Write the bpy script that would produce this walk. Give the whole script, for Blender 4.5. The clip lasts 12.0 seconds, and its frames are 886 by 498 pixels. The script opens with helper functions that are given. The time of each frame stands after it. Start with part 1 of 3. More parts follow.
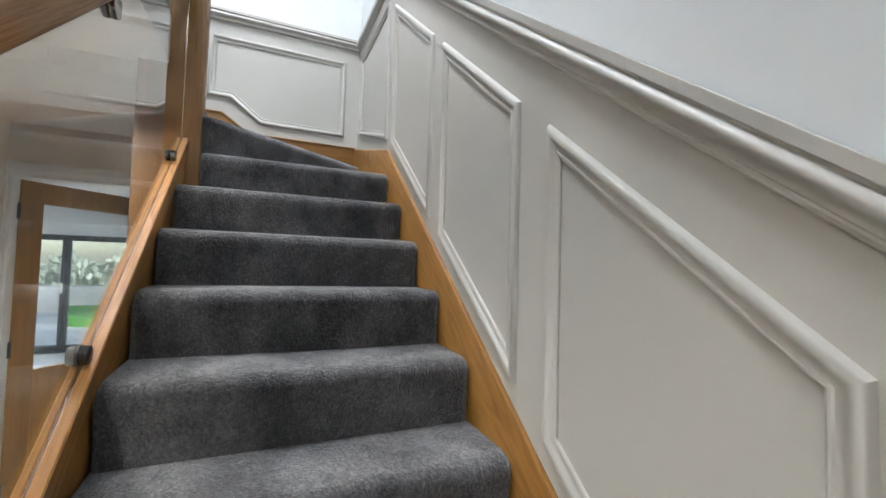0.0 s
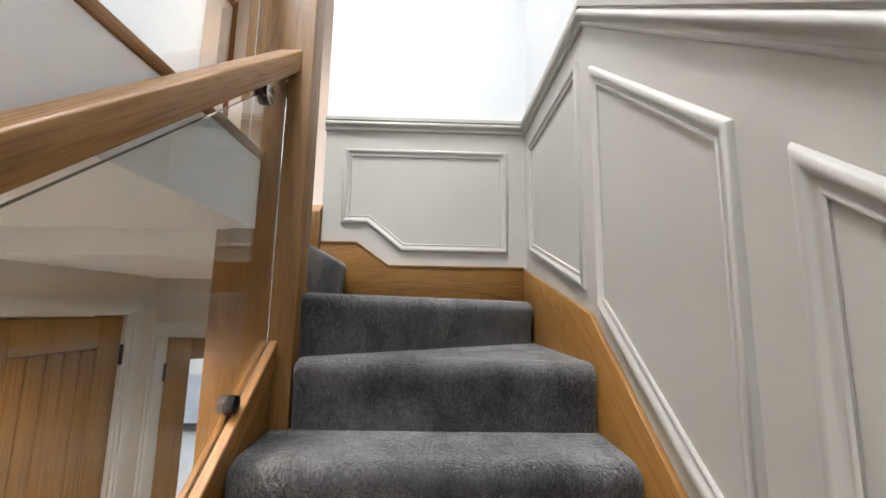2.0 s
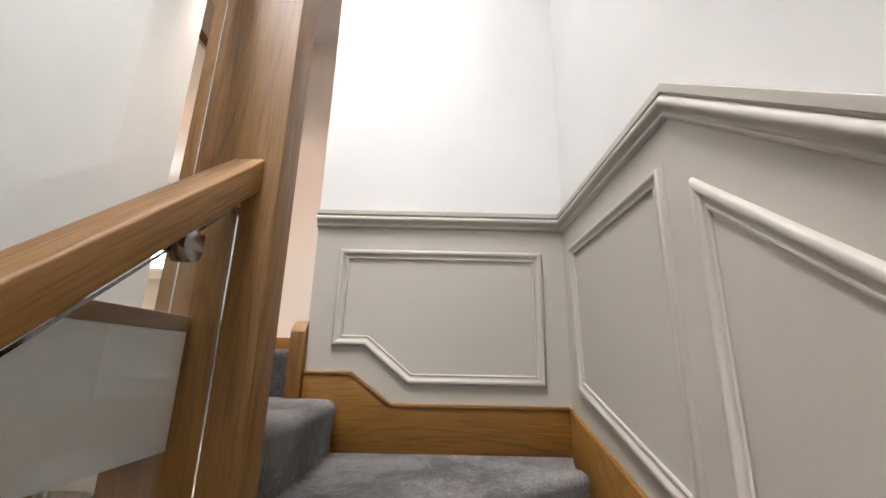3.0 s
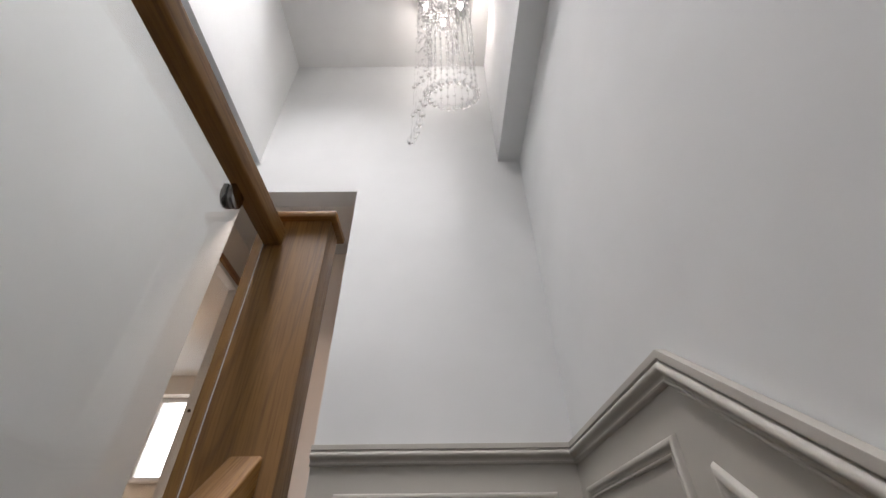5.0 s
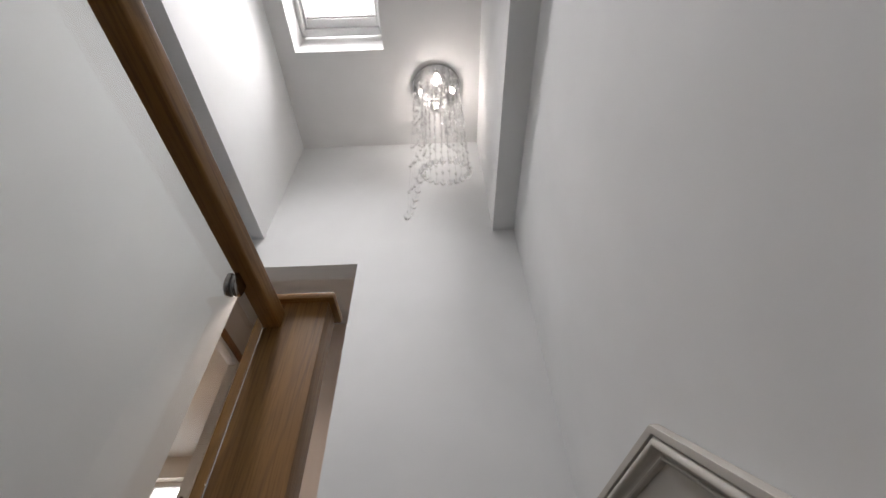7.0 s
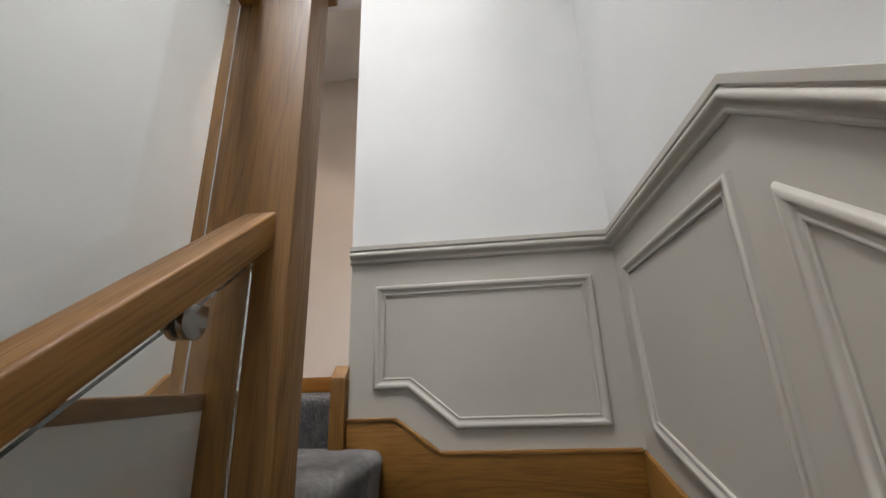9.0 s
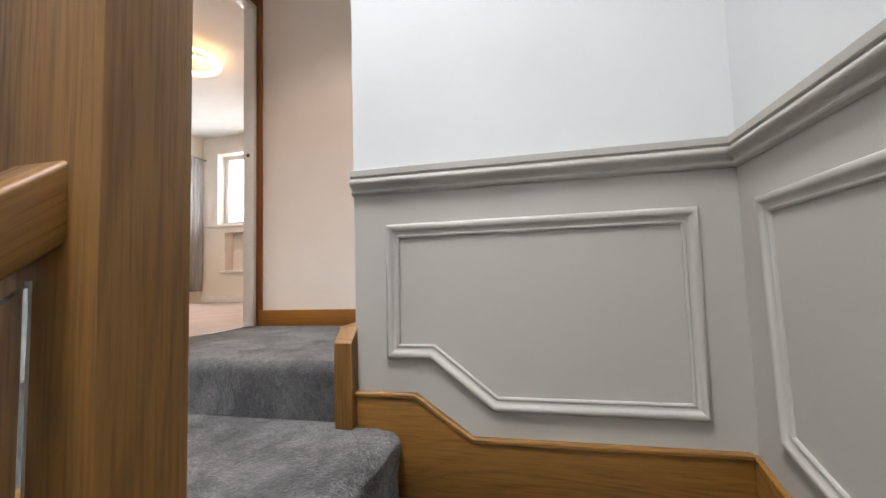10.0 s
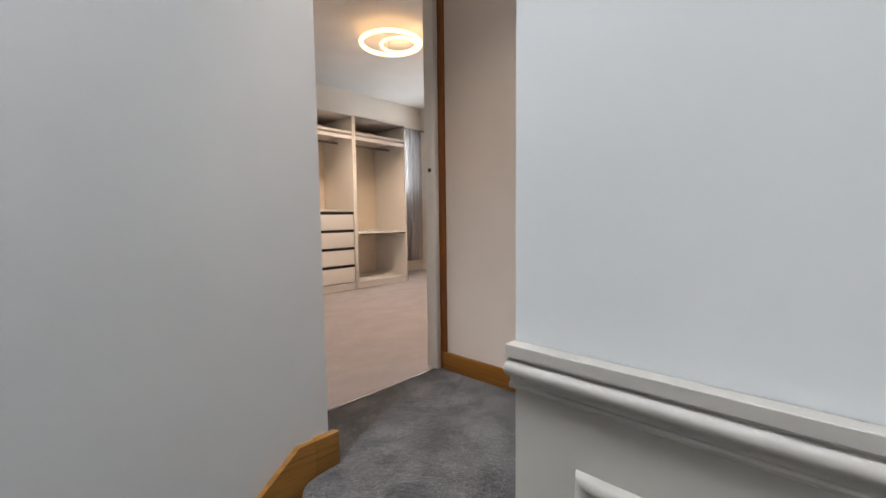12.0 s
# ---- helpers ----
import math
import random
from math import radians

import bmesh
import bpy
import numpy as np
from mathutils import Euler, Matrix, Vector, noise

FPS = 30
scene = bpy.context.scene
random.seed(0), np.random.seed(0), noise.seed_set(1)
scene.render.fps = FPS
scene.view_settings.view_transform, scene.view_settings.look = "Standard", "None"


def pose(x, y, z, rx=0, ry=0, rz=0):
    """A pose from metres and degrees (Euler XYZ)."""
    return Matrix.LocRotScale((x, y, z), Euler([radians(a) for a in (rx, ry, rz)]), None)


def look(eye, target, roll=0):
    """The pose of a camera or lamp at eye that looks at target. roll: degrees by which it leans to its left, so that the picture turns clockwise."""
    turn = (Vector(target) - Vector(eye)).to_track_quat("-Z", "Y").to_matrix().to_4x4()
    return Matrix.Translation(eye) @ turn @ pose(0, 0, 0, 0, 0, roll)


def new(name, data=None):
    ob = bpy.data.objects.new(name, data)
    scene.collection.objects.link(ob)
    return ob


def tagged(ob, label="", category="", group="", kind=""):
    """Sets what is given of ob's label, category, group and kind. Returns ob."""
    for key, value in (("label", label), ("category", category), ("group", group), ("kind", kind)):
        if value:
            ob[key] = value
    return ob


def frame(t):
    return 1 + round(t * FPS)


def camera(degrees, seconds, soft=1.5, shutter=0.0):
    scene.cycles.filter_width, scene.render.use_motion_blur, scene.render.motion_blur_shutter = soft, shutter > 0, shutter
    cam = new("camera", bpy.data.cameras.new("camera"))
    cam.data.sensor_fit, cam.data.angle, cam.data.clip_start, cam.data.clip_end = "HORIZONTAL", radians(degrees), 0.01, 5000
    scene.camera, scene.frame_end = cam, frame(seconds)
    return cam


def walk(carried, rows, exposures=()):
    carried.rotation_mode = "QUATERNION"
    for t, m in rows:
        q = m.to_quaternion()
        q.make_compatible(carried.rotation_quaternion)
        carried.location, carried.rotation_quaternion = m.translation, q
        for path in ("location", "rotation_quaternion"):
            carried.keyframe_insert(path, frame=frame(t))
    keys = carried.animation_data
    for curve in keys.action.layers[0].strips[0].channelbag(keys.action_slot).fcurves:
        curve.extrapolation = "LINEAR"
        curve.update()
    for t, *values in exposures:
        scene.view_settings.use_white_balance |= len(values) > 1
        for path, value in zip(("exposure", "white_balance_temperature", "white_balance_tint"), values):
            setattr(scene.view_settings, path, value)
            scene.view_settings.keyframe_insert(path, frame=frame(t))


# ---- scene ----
cam = camera(94.4, 12.0)
PATH = [
    (0, (-0.581, -2.871, 1.447), (0.225, -1.042, 1.532), 1.6),
    (0.5, (-0.52, -2.703, 1.571), (0.027, -0.783, 1.687), 1.4),
    (1, (-0.501, -2.496, 1.756), (-0.175, -0.53, 1.923), 1.2),
    (1.5, (-0.475, -2.283, 1.907), (-0.331, -0.301, 2.133), 1.1),
    (2, (-0.471, -2.024, 2.04), (-0.421, -0.046, 2.335), 1.0),
    (2.5, (-0.457, -1.777, 2.234), (-0.435, 0.185, 2.617), 0.9),
    (3, (-0.508, -1.65, 2.41), (-0.504, 0.278, 2.94), 1.2),
    (3.5, (-0.559, -1.633, 2.517), (-0.523, 0.235, 3.231), 0.7),
    (5.5, (-0.513, -1.816, 2.62), (-0.501, -0.359, 3.991), -1.2),
    (6.5, (-0.497, -1.862, 2.622), (-0.479, -0.536, 4.119), -2.0),
    (8.3, (-0.5, -1.688, 2.551), (-0.569, 0.018, 3.593), -2.6),
    (8.5, (-0.506, -1.681, 2.533), (-0.599, 0.086, 3.465), -2.3),
    (9, (-0.486, -1.563, 2.485), (-0.692, 0.33, 3.099), -2.0),
    (9.5, (-0.473, -1.362, 2.546), (-0.79, 0.577, 2.921), -1.8),
    (10, (-0.497, -1.148, 2.693), (-0.941, 0.797, 2.83), -1.7),
    (10.5, (-0.487, -0.95, 2.822), (-1.084, 0.958, 2.842), -1.7),
    (11, (-0.529, -0.786, 2.964), (-1.328, 1.046, 2.905), -1.2),
    (11.5, (-0.582, -0.668, 3.112), (-1.627, 1.033, 2.991), -0.6),
    (12, (-0.684, -0.535, 3.213), (-2.05, 0.918, 3.055), -0.7),
]
walk(cam, [(t, look(eye, target, roll)) for t, eye, target, roll in PATH],
     [(0, 0.68, 6050, 10), (1.0, 0.74, 6150, 11), (1.5, 0.7, 6300, 12), (2.5, 0.52, 6850, 16), (3.0, 0.27, 7100, 18), (3.5, 0.03, 7000, 18), (5.5, -1.0, 6850, 18), (6.5, -1.12, 6850, 18),
      (8.5, -0.75, 7000, 16), (9.5, -0.12, 6700, 14), (10.5, 0.1, 6550, 14), (11.0, -0.22, 6500, 14), (11.5, -0.42, 6450, 13), (12.0, -0.6, 6400, 13)])

# ---------------------------------------------------------------- world and light
world = bpy.data.worlds.new("sky_world")
world.use_nodes = True
scene.world = world
wn = world.node_tree
sky = wn.nodes.new("ShaderNodeTexSky")
sky.sky_type = "NISHITA"
sky.sun_disc = False
sky.sun_elevation = radians(38)
sky.sun_rotation = radians(200)
wn.nodes["Background"].inputs[1].default_value = 0.15
wn.links.new(sky.outputs[0], wn.nodes["Background"].inputs[0])

sun_data = bpy.data.lights.new("sun", "SUN")
sun_data.energy, sun_data.angle, sun_data.color = 5.0, radians(12), (1.0, 0.96, 0.9)
sun = new("sun", sun_data)
sun.matrix_world = look((0, 0, 12), (-3, 6.5, 6))


def area(name, eye, target, sx, sy, watts, colour):
    d = bpy.data.lights.new(name, "AREA")
    d.shape, d.size, d.size_y, d.energy, d.color = "RECTANGLE", sx, sy, watts, colour
    o = new(name, d)
    o.matrix_world = look(eye, target)
    return o


def spot(name, at, watts, colour, cone=140):
    d = bpy.data.lights.new(name, "SPOT")
    d.energy, d.color, d.spot_size, d.spot_blend, d.shadow_soft_size = watts, colour, radians(cone), 0.6, 0.04
    o = new(name, d)
    o.matrix_world = look(at, (at[0], at[1] + 0.001, 0))
    return o


def bulb(name, at, watts, colour, size=0.05):
    d = bpy.data.lights.new(name, "POINT")
    d.energy, d.color, d.shadow_soft_size = watts, colour, size
    o = new(name, d)
    o.location = at
    return o


area("skylight_daylight", (-1.225, -1.42, 6.44), (-1.30, -0.80, 3.2), 0.46, 0.95, 64, (0.95, 0.98, 1.0)).data.spread = radians(100)
area("added_landing_fill", (-1.05, -4.72, 3.90), (-0.9, 0, 3.3), 1.0, 1.0, 13, (0.97, 0.985, 1.0))
area("bedroom_window_daylight", (-4.265, 3.95, 4.0), (-4.0, 1, 3.4), 0.95, 0.95, 28, (0.95, 0.98, 1.0))
spot("added_kitchen_fill", (-2.6, 3.0, 2.19), 330, (0.96, 0.98, 1.0), 174)
spot("bedroom_lamp_glow", (-3.42, 1.77, 4.63), 150, (1.0, 0.76, 0.54))
bulb("chandelier_glow", (-0.49, -0.5, 5.76), 14, (1.0, 0.96, 0.92), 0.035)
spot("hall_downlight_glow", (-1.443, -1.264, 2.245), 58, (1.0, 0.92, 0.82))
spot("added_hall_fill", (-1.40, -3.0, 2.245), 50, (1.0, 0.92, 0.82))
spot("added_lobby_fill", (-1.5, 0.2, 4.71), 58.0, (1.0, 0.88, 0.77), 100)


# ---------------------------------------------------------------- materials
def mat(name, colour, rough=0.6, metal=0.0):
    m = bpy.data.materials.new(name)
    m.use_nodes = True
    b = m.node_tree.nodes["Principled BSDF"]
    b.inputs["Base Color"].default_value = (*colour, 1)
    b.inputs["Roughness"].default_value = rough
    b.inputs["Metallic"].default_value = metal
    return m, m.node_tree, b


def ramp(nt, src, a, b, lo=0.3, hi=0.7):
    r = nt.nodes.new("ShaderNodeValToRGB")
    r.color_ramp.elements[0].position, r.color_ramp.elements[1].position = lo, hi
    r.color_ramp.elements[0].color, r.color_ramp.elements[1].color = (*a, 1), (*b, 1)
    nt.links.new(src, r.inputs[0])
    return r.outputs[0]


def noise_node(nt, vec, scale, detail=4.0, rough=0.55, dist=0.0):
    n = nt.nodes.new("ShaderNodeTexNoise")
    n.inputs["Scale"].default_value = scale
    n.inputs["Detail"].default_value = detail
    n.inputs["Roughness"].default_value = rough
    n.inputs["Distortion"].default_value = dist
    nt.links.new(vec, n.inputs["Vector"])
    return n.outputs[0]


def coords(nt, scale=(1, 1, 1), rot=(0, 0, 0)):
    t = nt.nodes.new("ShaderNodeTexCoord")
    g = nt.nodes.new("ShaderNodeMapping")
    g.vector_type = "POINT"
    g.inputs["Scale"].default_value = scale
    r = nt.nodes.new("ShaderNodeMapping")
    r.inputs["Rotation"].default_value = [radians(v) for v in rot]
    nt.links.new(t.outputs["Object"], r.inputs[0])
    nt.links.new(r.outputs[0], g.inputs[0])
    return g.outputs[0]


def mix(nt, a, b, fac, mode="MIX"):
    x = nt.nodes.new("ShaderNodeMix")
    x.data_type, x.blend_type = "RGBA", mode
    for sock, v in ((x.inputs[0], fac), (x.inputs[6], a), (x.inputs[7], b)):
        if hasattr(v, "links"):
            nt.links.new(v, sock)
        elif isinstance(v, tuple):
            sock.default_value = (*v, 1)
        else:
            sock.default_value = v
    return x.outputs[2]


def bump(nt, b, height, strength, distance):
    k = nt.nodes.new("ShaderNodeBump")
    k.inputs["Strength"].default_value, k.inputs["Distance"].default_value = strength, distance
    nt.links.new(height, k.inputs["Height"])
    nt.links.new(k.outputs[0], b.inputs["Normal"])


def paint(name, colour, rough, relief=0.12, vary=0.04):
    m, nt, b = mat(name, colour, rough)
    v = coords(nt)
    big = noise_node(nt, v, 1.7, 3)
    fine = noise_node(nt, v, 260, 2)
    dark = tuple(c * (1 - vary) for c in colour)
    light = tuple(min(1, c * (1 + vary * 0.6)) for c in colour)
    nt.links.new(ramp(nt, big, dark, light, 0.35, 0.65), b.inputs["Base Color"])
    bump(nt, b, fine, relief, 0.0006)
    return m


def oak(name, scale, rot=(0, 0, 0), tone=1.0, rough=0.48, hue=(1, 1, 1), figure=1.0):
    """Oak with its grain along the axis whose scale is smallest: thin wavering growth lines, fine pores, faint broad bands."""
    m, nt, b = mat(name, (0.4, 0.22, 0.09), rough)
    v = coords(nt, scale, rot)
    broad = noise_node(nt, v, 5.0, 2, 0.45, 0.8)
    wave = nt.nodes.new("ShaderNodeMath")
    wave.operation = "MULTIPLY"
    wave.inputs[1].default_value = 95.0
    nt.links.new(broad, wave.inputs[0])
    sine = nt.nodes.new("ShaderNodeMath")
    sine.operation = "SINE"
    nt.links.new(wave.outputs[0], sine.inputs[0])
    pores = noise_node(nt, coords(nt, tuple(s * (0.25 if s < 0.5 else 1.0) for s in scale), rot), 210, 3, 0.65)
    a = tuple(c * tone * k for k, c in zip(hue, (0.228, 0.115, 0.020)))
    d = tuple(c * tone * k for k, c in zip(hue, (0.125, 0.055, 0.0085)))
    l = tuple(c * tone * k for k, c in zip(hue, (0.278, 0.146, 0.029)))
    bands = mix(nt, a, l, ramp(nt, noise_node(nt, v, 11.0, 3, 0.6), (0, 0, 0), (0.8, 0.8, 0.8), 0.32, 0.68))
    k = 0.62 * figure
    lines = ramp(nt, sine.outputs[0], (0, 0, 0), (k, k, k), 0.25, 1.0)
    breaks = ramp(nt, noise_node(nt, v, 17.0, 2), (0.25, 0.25, 0.25), (1, 1, 1), 0.38, 0.62)
    tint = mix(nt, bands, d, mix(nt, lines, breaks, 1.0, "MULTIPLY"))
    por = ramp(nt, pores, (0.66, 0.60, 0.54), (1, 1, 1), 0.36, 0.52)
    nt.links.new(mix(nt, tint, por, 0.7, "MULTIPLY"), b.inputs["Base Color"])
    nt.links.new(ramp(nt, pores, (rough + 0.15,) * 3, (rough - 0.04,) * 3, 0.35, 0.6), b.inputs["Roughness"])
    bump(nt, b, pores, 0.15, 0.0008)
    return m


def carpet(name, dark, light, flecks, sheen=0.35, contrast=0.9, relief=0.007):
    """Cut pile: tufts, brushed streaks across the going and broad patches of pile shading put into the colour."""
    m, nt, b = mat(name, dark, 0.95)
    v = coords(nt)
    tuft = noise_node(nt, v, 165, 4, 0.8)
    streak = noise_node(nt, coords(nt, (1.0, 0.6, 0.6)), 150, 3, 0.7, 0.0)
    big = noise_node(nt, coords(nt, (1.0, 0.7, 0.7)), 6.5, 5, 0.65, 0.0)
    base = ramp(nt, tuft, dark, light, 0.22, 0.80)
    shade = mix(nt, base, ramp(nt, streak, (0.40, 0.40, 0.42), (1.65, 1.63, 1.62), 0.36, 0.66), contrast, "MULTIPLY")
    pile = mix(nt, shade, ramp(nt, big, (0.6, 0.6, 0.62), (1.7, 1.68, 1.64), 0.41, 0.62), min(1.0, contrast * 1.9), "MULTIPLY")
    fl = noise_node(nt, v, 190, 2, 0.5)
    nt.links.new(mix(nt, pile, flecks, ramp(nt, fl, (0, 0, 0), (0.35, 0.35, 0.35), 0.60, 0.74)), b.inputs["Base Color"])
    nap = nt.nodes.new("ShaderNodeMath")
    nap.operation = "MULTIPLY"
    nt.links.new(big, nap.inputs[0])
    nt.links.new(streak, nap.inputs[1])
    nt.links.new(ramp(nt, nap.outputs[0], (0.5 * sheen,) * 3, (min(1.0, 1.6 * sheen),) * 3, 0.15, 0.38), b.inputs["Sheen Weight"])
    b.inputs["Sheen Roughness"].default_value = 0.35
    b.inputs["Sheen Tint"].default_value = (0.88, 0.87, 0.86, 1)
    b.inputs["Specular IOR Level"].default_value = 0.1
    add = nt.nodes.new("ShaderNodeMath")
    add.operation = "ADD"
    nt.links.new(tuft, add.inputs[0])
    nt.links.new(streak, add.inputs[1])
    bump(nt, b, add.outputs[0], 1.0, relief)
    return m


def glass(name, tint=(0.97, 0.99, 0.98)):
    m, nt, b = mat(name, tint, 0.0)
    b.inputs["Transmission Weight"].default_value = 1.0
    b.inputs["IOR"].default_value = 1.45
    return m


def glow(name, colour, strength):
    m, nt, b = mat(name, (0.9, 0.9, 0.9), 0.5)
    b.inputs["Emission Color"].default_value = (*colour, 1)
    b.inputs["Emission Strength"].default_value = strength
    return m


M_WHITE = paint("white_wall_paint", (0.695, 0.71, 0.712), 0.75)
M_CEIL = paint("white_ceiling_paint", (0.80, 0.80, 0.79), 0.85)
M_GREIGE = paint("greige_eggshell_paint", (0.45, 0.433, 0.392), 0.5, 0.015, 0.03)
M_BEIGE = paint("warm_beige_paint", (0.72, 0.64, 0.57), 0.75)
M_CREAM = paint("cream_wall_paint", (0.74, 0.68, 0.60), 0.75)
M_TRIMW = paint("white_satin_trim_paint", (0.76, 0.75, 0.72), 0.35, 0.03, 0.02)
RED = (1.05, 0.94, 0.86)
M_OAK_Z = oak("oak_upright_grain", (1.0, 1.0, 0.11), tone=0.8, hue=RED, figure=0.85)
M_OAK_X = oak("oak_cross_grain", (0.14, 1.0, 1.0), tone=0.93, hue=RED, figure=0.8)
M_OAK_Y = oak("oak_long_grain", (1.0, 0.12, 1.0), tone=0.9, hue=RED, figure=0.8)
M_OAK_S = oak("oak_sloping_grain", (1.0, 0.12, 1.0), (-38.1, 0, 0), tone=0.94, hue=RED, figure=0.7)
M_OAK_D = oak("oak_door_veneer", (1.0, 1.0, 0.05), (0, 0, 0), 1.4, 0.42, (1.0, 1.04, 1.6), 0.12)
M_OAK_R = oak("oak_red_brown_trim", (1.0, 1.0, 0.06), (0, 0, 0), 0.85, 0.35, (1.08, 0.66, 0.45), 0.5)
M_OAK_B = oak("oak_honey_baseboard", (0.08, 1.0, 1.0), (0, 0, 0), 0.95, 0.35, (1.1, 0.84, 0.55), 0.5)
M_CARPET = carpet("charcoal_pile_carpet", (0.013, 0.013, 0.0145), (0.118, 0.116, 0.120), (0.25, 0.25, 0.255), 0.62, 0.36)
M_CARPET_P = carpet("dusty_pink_carpet", (0.39, 0.355, 0.36), (0.49, 0.45, 0.455), (0.55, 0.50, 0.48), 0.2, 0.04, 0.002)
M_GLASS = glass("clear_toughened_glass")
M_CHROME, _, _b = mat("brushed_chrome", (0.30, 0.295, 0.29), 0.2, 1.0)
M_STUD, _, _b = mat("steel_dark_reflection", (0.10, 0.097, 0.093), 0.16, 1.0)
M_RUBBER, _, _b = mat("black_rubber", (0.02, 0.02, 0.02), 0.6)
M_BLACK, _, _b = mat("dark_grey_aluminium", (0.045, 0.05, 0.055), 0.4)
M_CRYSTAL = glass("crystal", (1, 1, 1))
M_BULB = glow("halogen_bulb", (1.0, 0.97, 0.92), 110)
M_LED = glow("warm_led_strip", (1.0, 0.56, 0.22), 5.5)
M_DOWN = glow("downlight_lens", (1.0, 0.88, 0.72), 25)
M_WOODP = paint("pale_birch_laminate", (0.74, 0.65, 0.53), 0.5, 0.03, 0.05)
M_MELA = paint("white_melamine", (0.78, 0.76, 0.73), 0.4, 0.02, 0.01)
M_DARK, _, _b = mat("painted_shade_black", (0.015, 0.013, 0.012), 0.7)
M_POLISH, _, _b = mat("mirror_polished_steel", (0.62, 0.61, 0.60), 0.12, 1.0)
M_STEEL, _, _b = mat("radiator_grey_enamel", (0.22, 0.21, 0.21), 0.45)
M_UPVC = paint("white_window_frame", (0.82, 0.82, 0.82), 0.35, 0.02, 0.01)
M_SKYPANE = glow("overcast_sky_backdrop", (0.95, 0.98, 1.0), 1.8)
M_LINO = paint("pale_kitchen_floor", (0.62, 0.62, 0.61), 0.25, 0.02, 0.05)
M_GRASS = paint("green_lawn", (0.10, 0.28, 0.05), 0.9, 0.6, 0.3)
M_STONE = paint("pale_rendered_stone", (0.56, 0.55, 0.53), 0.8, 0.3, 0.15)
M_HEDGE = paint("grey_green_hedge", (0.38, 0.43, 0.35), 0.9, 0.6, 0.35)


# ---------------------------------------------------------------- mesh helpers
def link(name, bm, material, smooth=False):
    me = bpy.data.meshes.new(name)
    bmesh.ops.recalc_face_normals(bm, faces=bm.faces)
    bm.to_mesh(me)
    bm.free()
    for p in me.polygons:
        p.use_smooth = True
    if not smooth:
        me.set_sharp_from_angle(angle=radians(34))
    me.materials.append(material)
    return new(name, me)


def thing(name, at, label, category, group=""):
    e = new(name)
    e.location = at
    return tagged(e, label, category, group)


def part(name, bm, material, parent, label="", smooth=False):
    ob = link(name, bm, material, smooth)
    ob.parent = parent
    if parent.type == "EMPTY":
        ob.matrix_parent_inverse = Matrix.Translation(-parent.location)
    return tagged(ob, label)


def setting(name, bm, material, label, category):
    return tagged(link(name, bm, material), label, category, "", "structure")


def add_box(bm, x0, x1, y0, y1, z0, z1, bevel=0.0):
    r = bmesh.ops.create_cube(bm, size=1.0)
    for v in r["verts"]:
        v.co = Vector((x0 + (v.co.x + 0.5) * (x1 - x0), y0 + (v.co.y + 0.5) * (y1 - y0), z0 + (v.co.z + 0.5) * (z1 - z0)))
    if bevel:
        es = list({e for v in r["verts"] for e in v.link_edges})
        bmesh.ops.bevel(bm, geom=es, offset=bevel, segments=2, profile=0.5, affect="EDGES")
    return bm


def box(x0, x1, y0, y1, z0, z1, bevel=0.0):
    return add_box(bmesh.new(), x0, x1, y0, y1, z0, z1, bevel)


def boxes(*rows):
    bm = bmesh.new()
    for r in rows:
        add_box(bm, *r)
    return bm


def prism(points, axis, lo, hi, bevel=0.0):
    """A polygon in the plane across an axis, drawn out from lo to hi along it."""
    def at(p, h):
        return {"x": (h, p[0], p[1]), "y": (p[0], h, p[1]), "z": (p[0], p[1], h)}[axis]
    bm = bmesh.new()
    a = [bm.verts.new(at(p, lo)) for p in points]
    b = [bm.verts.new(at(p, hi)) for p in points]
    bm.faces.new(a)
    bm.faces.new(b[::-1])
    for i in range(len(points)):
        j = (i + 1) % len(points)
        bm.faces.new((a[i], b[i], b[j], a[j]))
    if bevel:
        bmesh.ops.bevel(bm, geom=list(bm.edges), offset=bevel, segments=2, profile=0.5, affect="EDGES")
    return bm


def cyl(bm, a, b, r, seg=16, r2=None):
    a, b = Vector(a), Vector(b)
    d = b - a
    m = Matrix.Translation((a + b) / 2) @ d.to_track_quat("Z", "Y").to_matrix().to_4x4()
    bmesh.ops.create_cone(bm, cap_ends=True, segments=seg, radius1=r, radius2=r if r2 is None else r2, depth=d.length, matrix=m)
    return bm


def sweep(path, profile, closed, place):
    """A moulding: profile rows of (inward offset, height off the wall), along a path in the wall's own plane, mitred."""
    n = len(path)
    rings = []
    for i, p in enumerate(path):
        p = Vector(p)
        prev = Vector(path[i - 1]) if (closed or i) else None
        nxt = Vector(path[(i + 1) % n]) if (closed or i < n - 1) else None
        d1 = (p - prev).normalized() if prev is not None else (nxt - p).normalized()
        d2 = (nxt - p).normalized() if nxt is not None else d1
        n1, n2 = Vector((-d1.y, d1.x)), Vector((-d2.y, d2.x))
        m = (n1 + n2).normalized()
        m = m / max(0.3, m.dot(n1))
        rings.append([(p + m * o, h) for o, h in profile])
    bm = bmesh.new()
    vs = [[bm.verts.new(place(q.x, q.y, h)) for q, h in ring] for ring in rings]
    for i in range(n if closed else n - 1):
        a, b = vs[i], vs[(i + 1) % n]
        for k in range(len(profile) - 1):
            bm.faces.new((a[k], a[k + 1], b[k + 1], b[k]))
    if not closed:
        bm.faces.new(vs[0])
        bm.faces.new(vs[-1][::-1])
    return bm


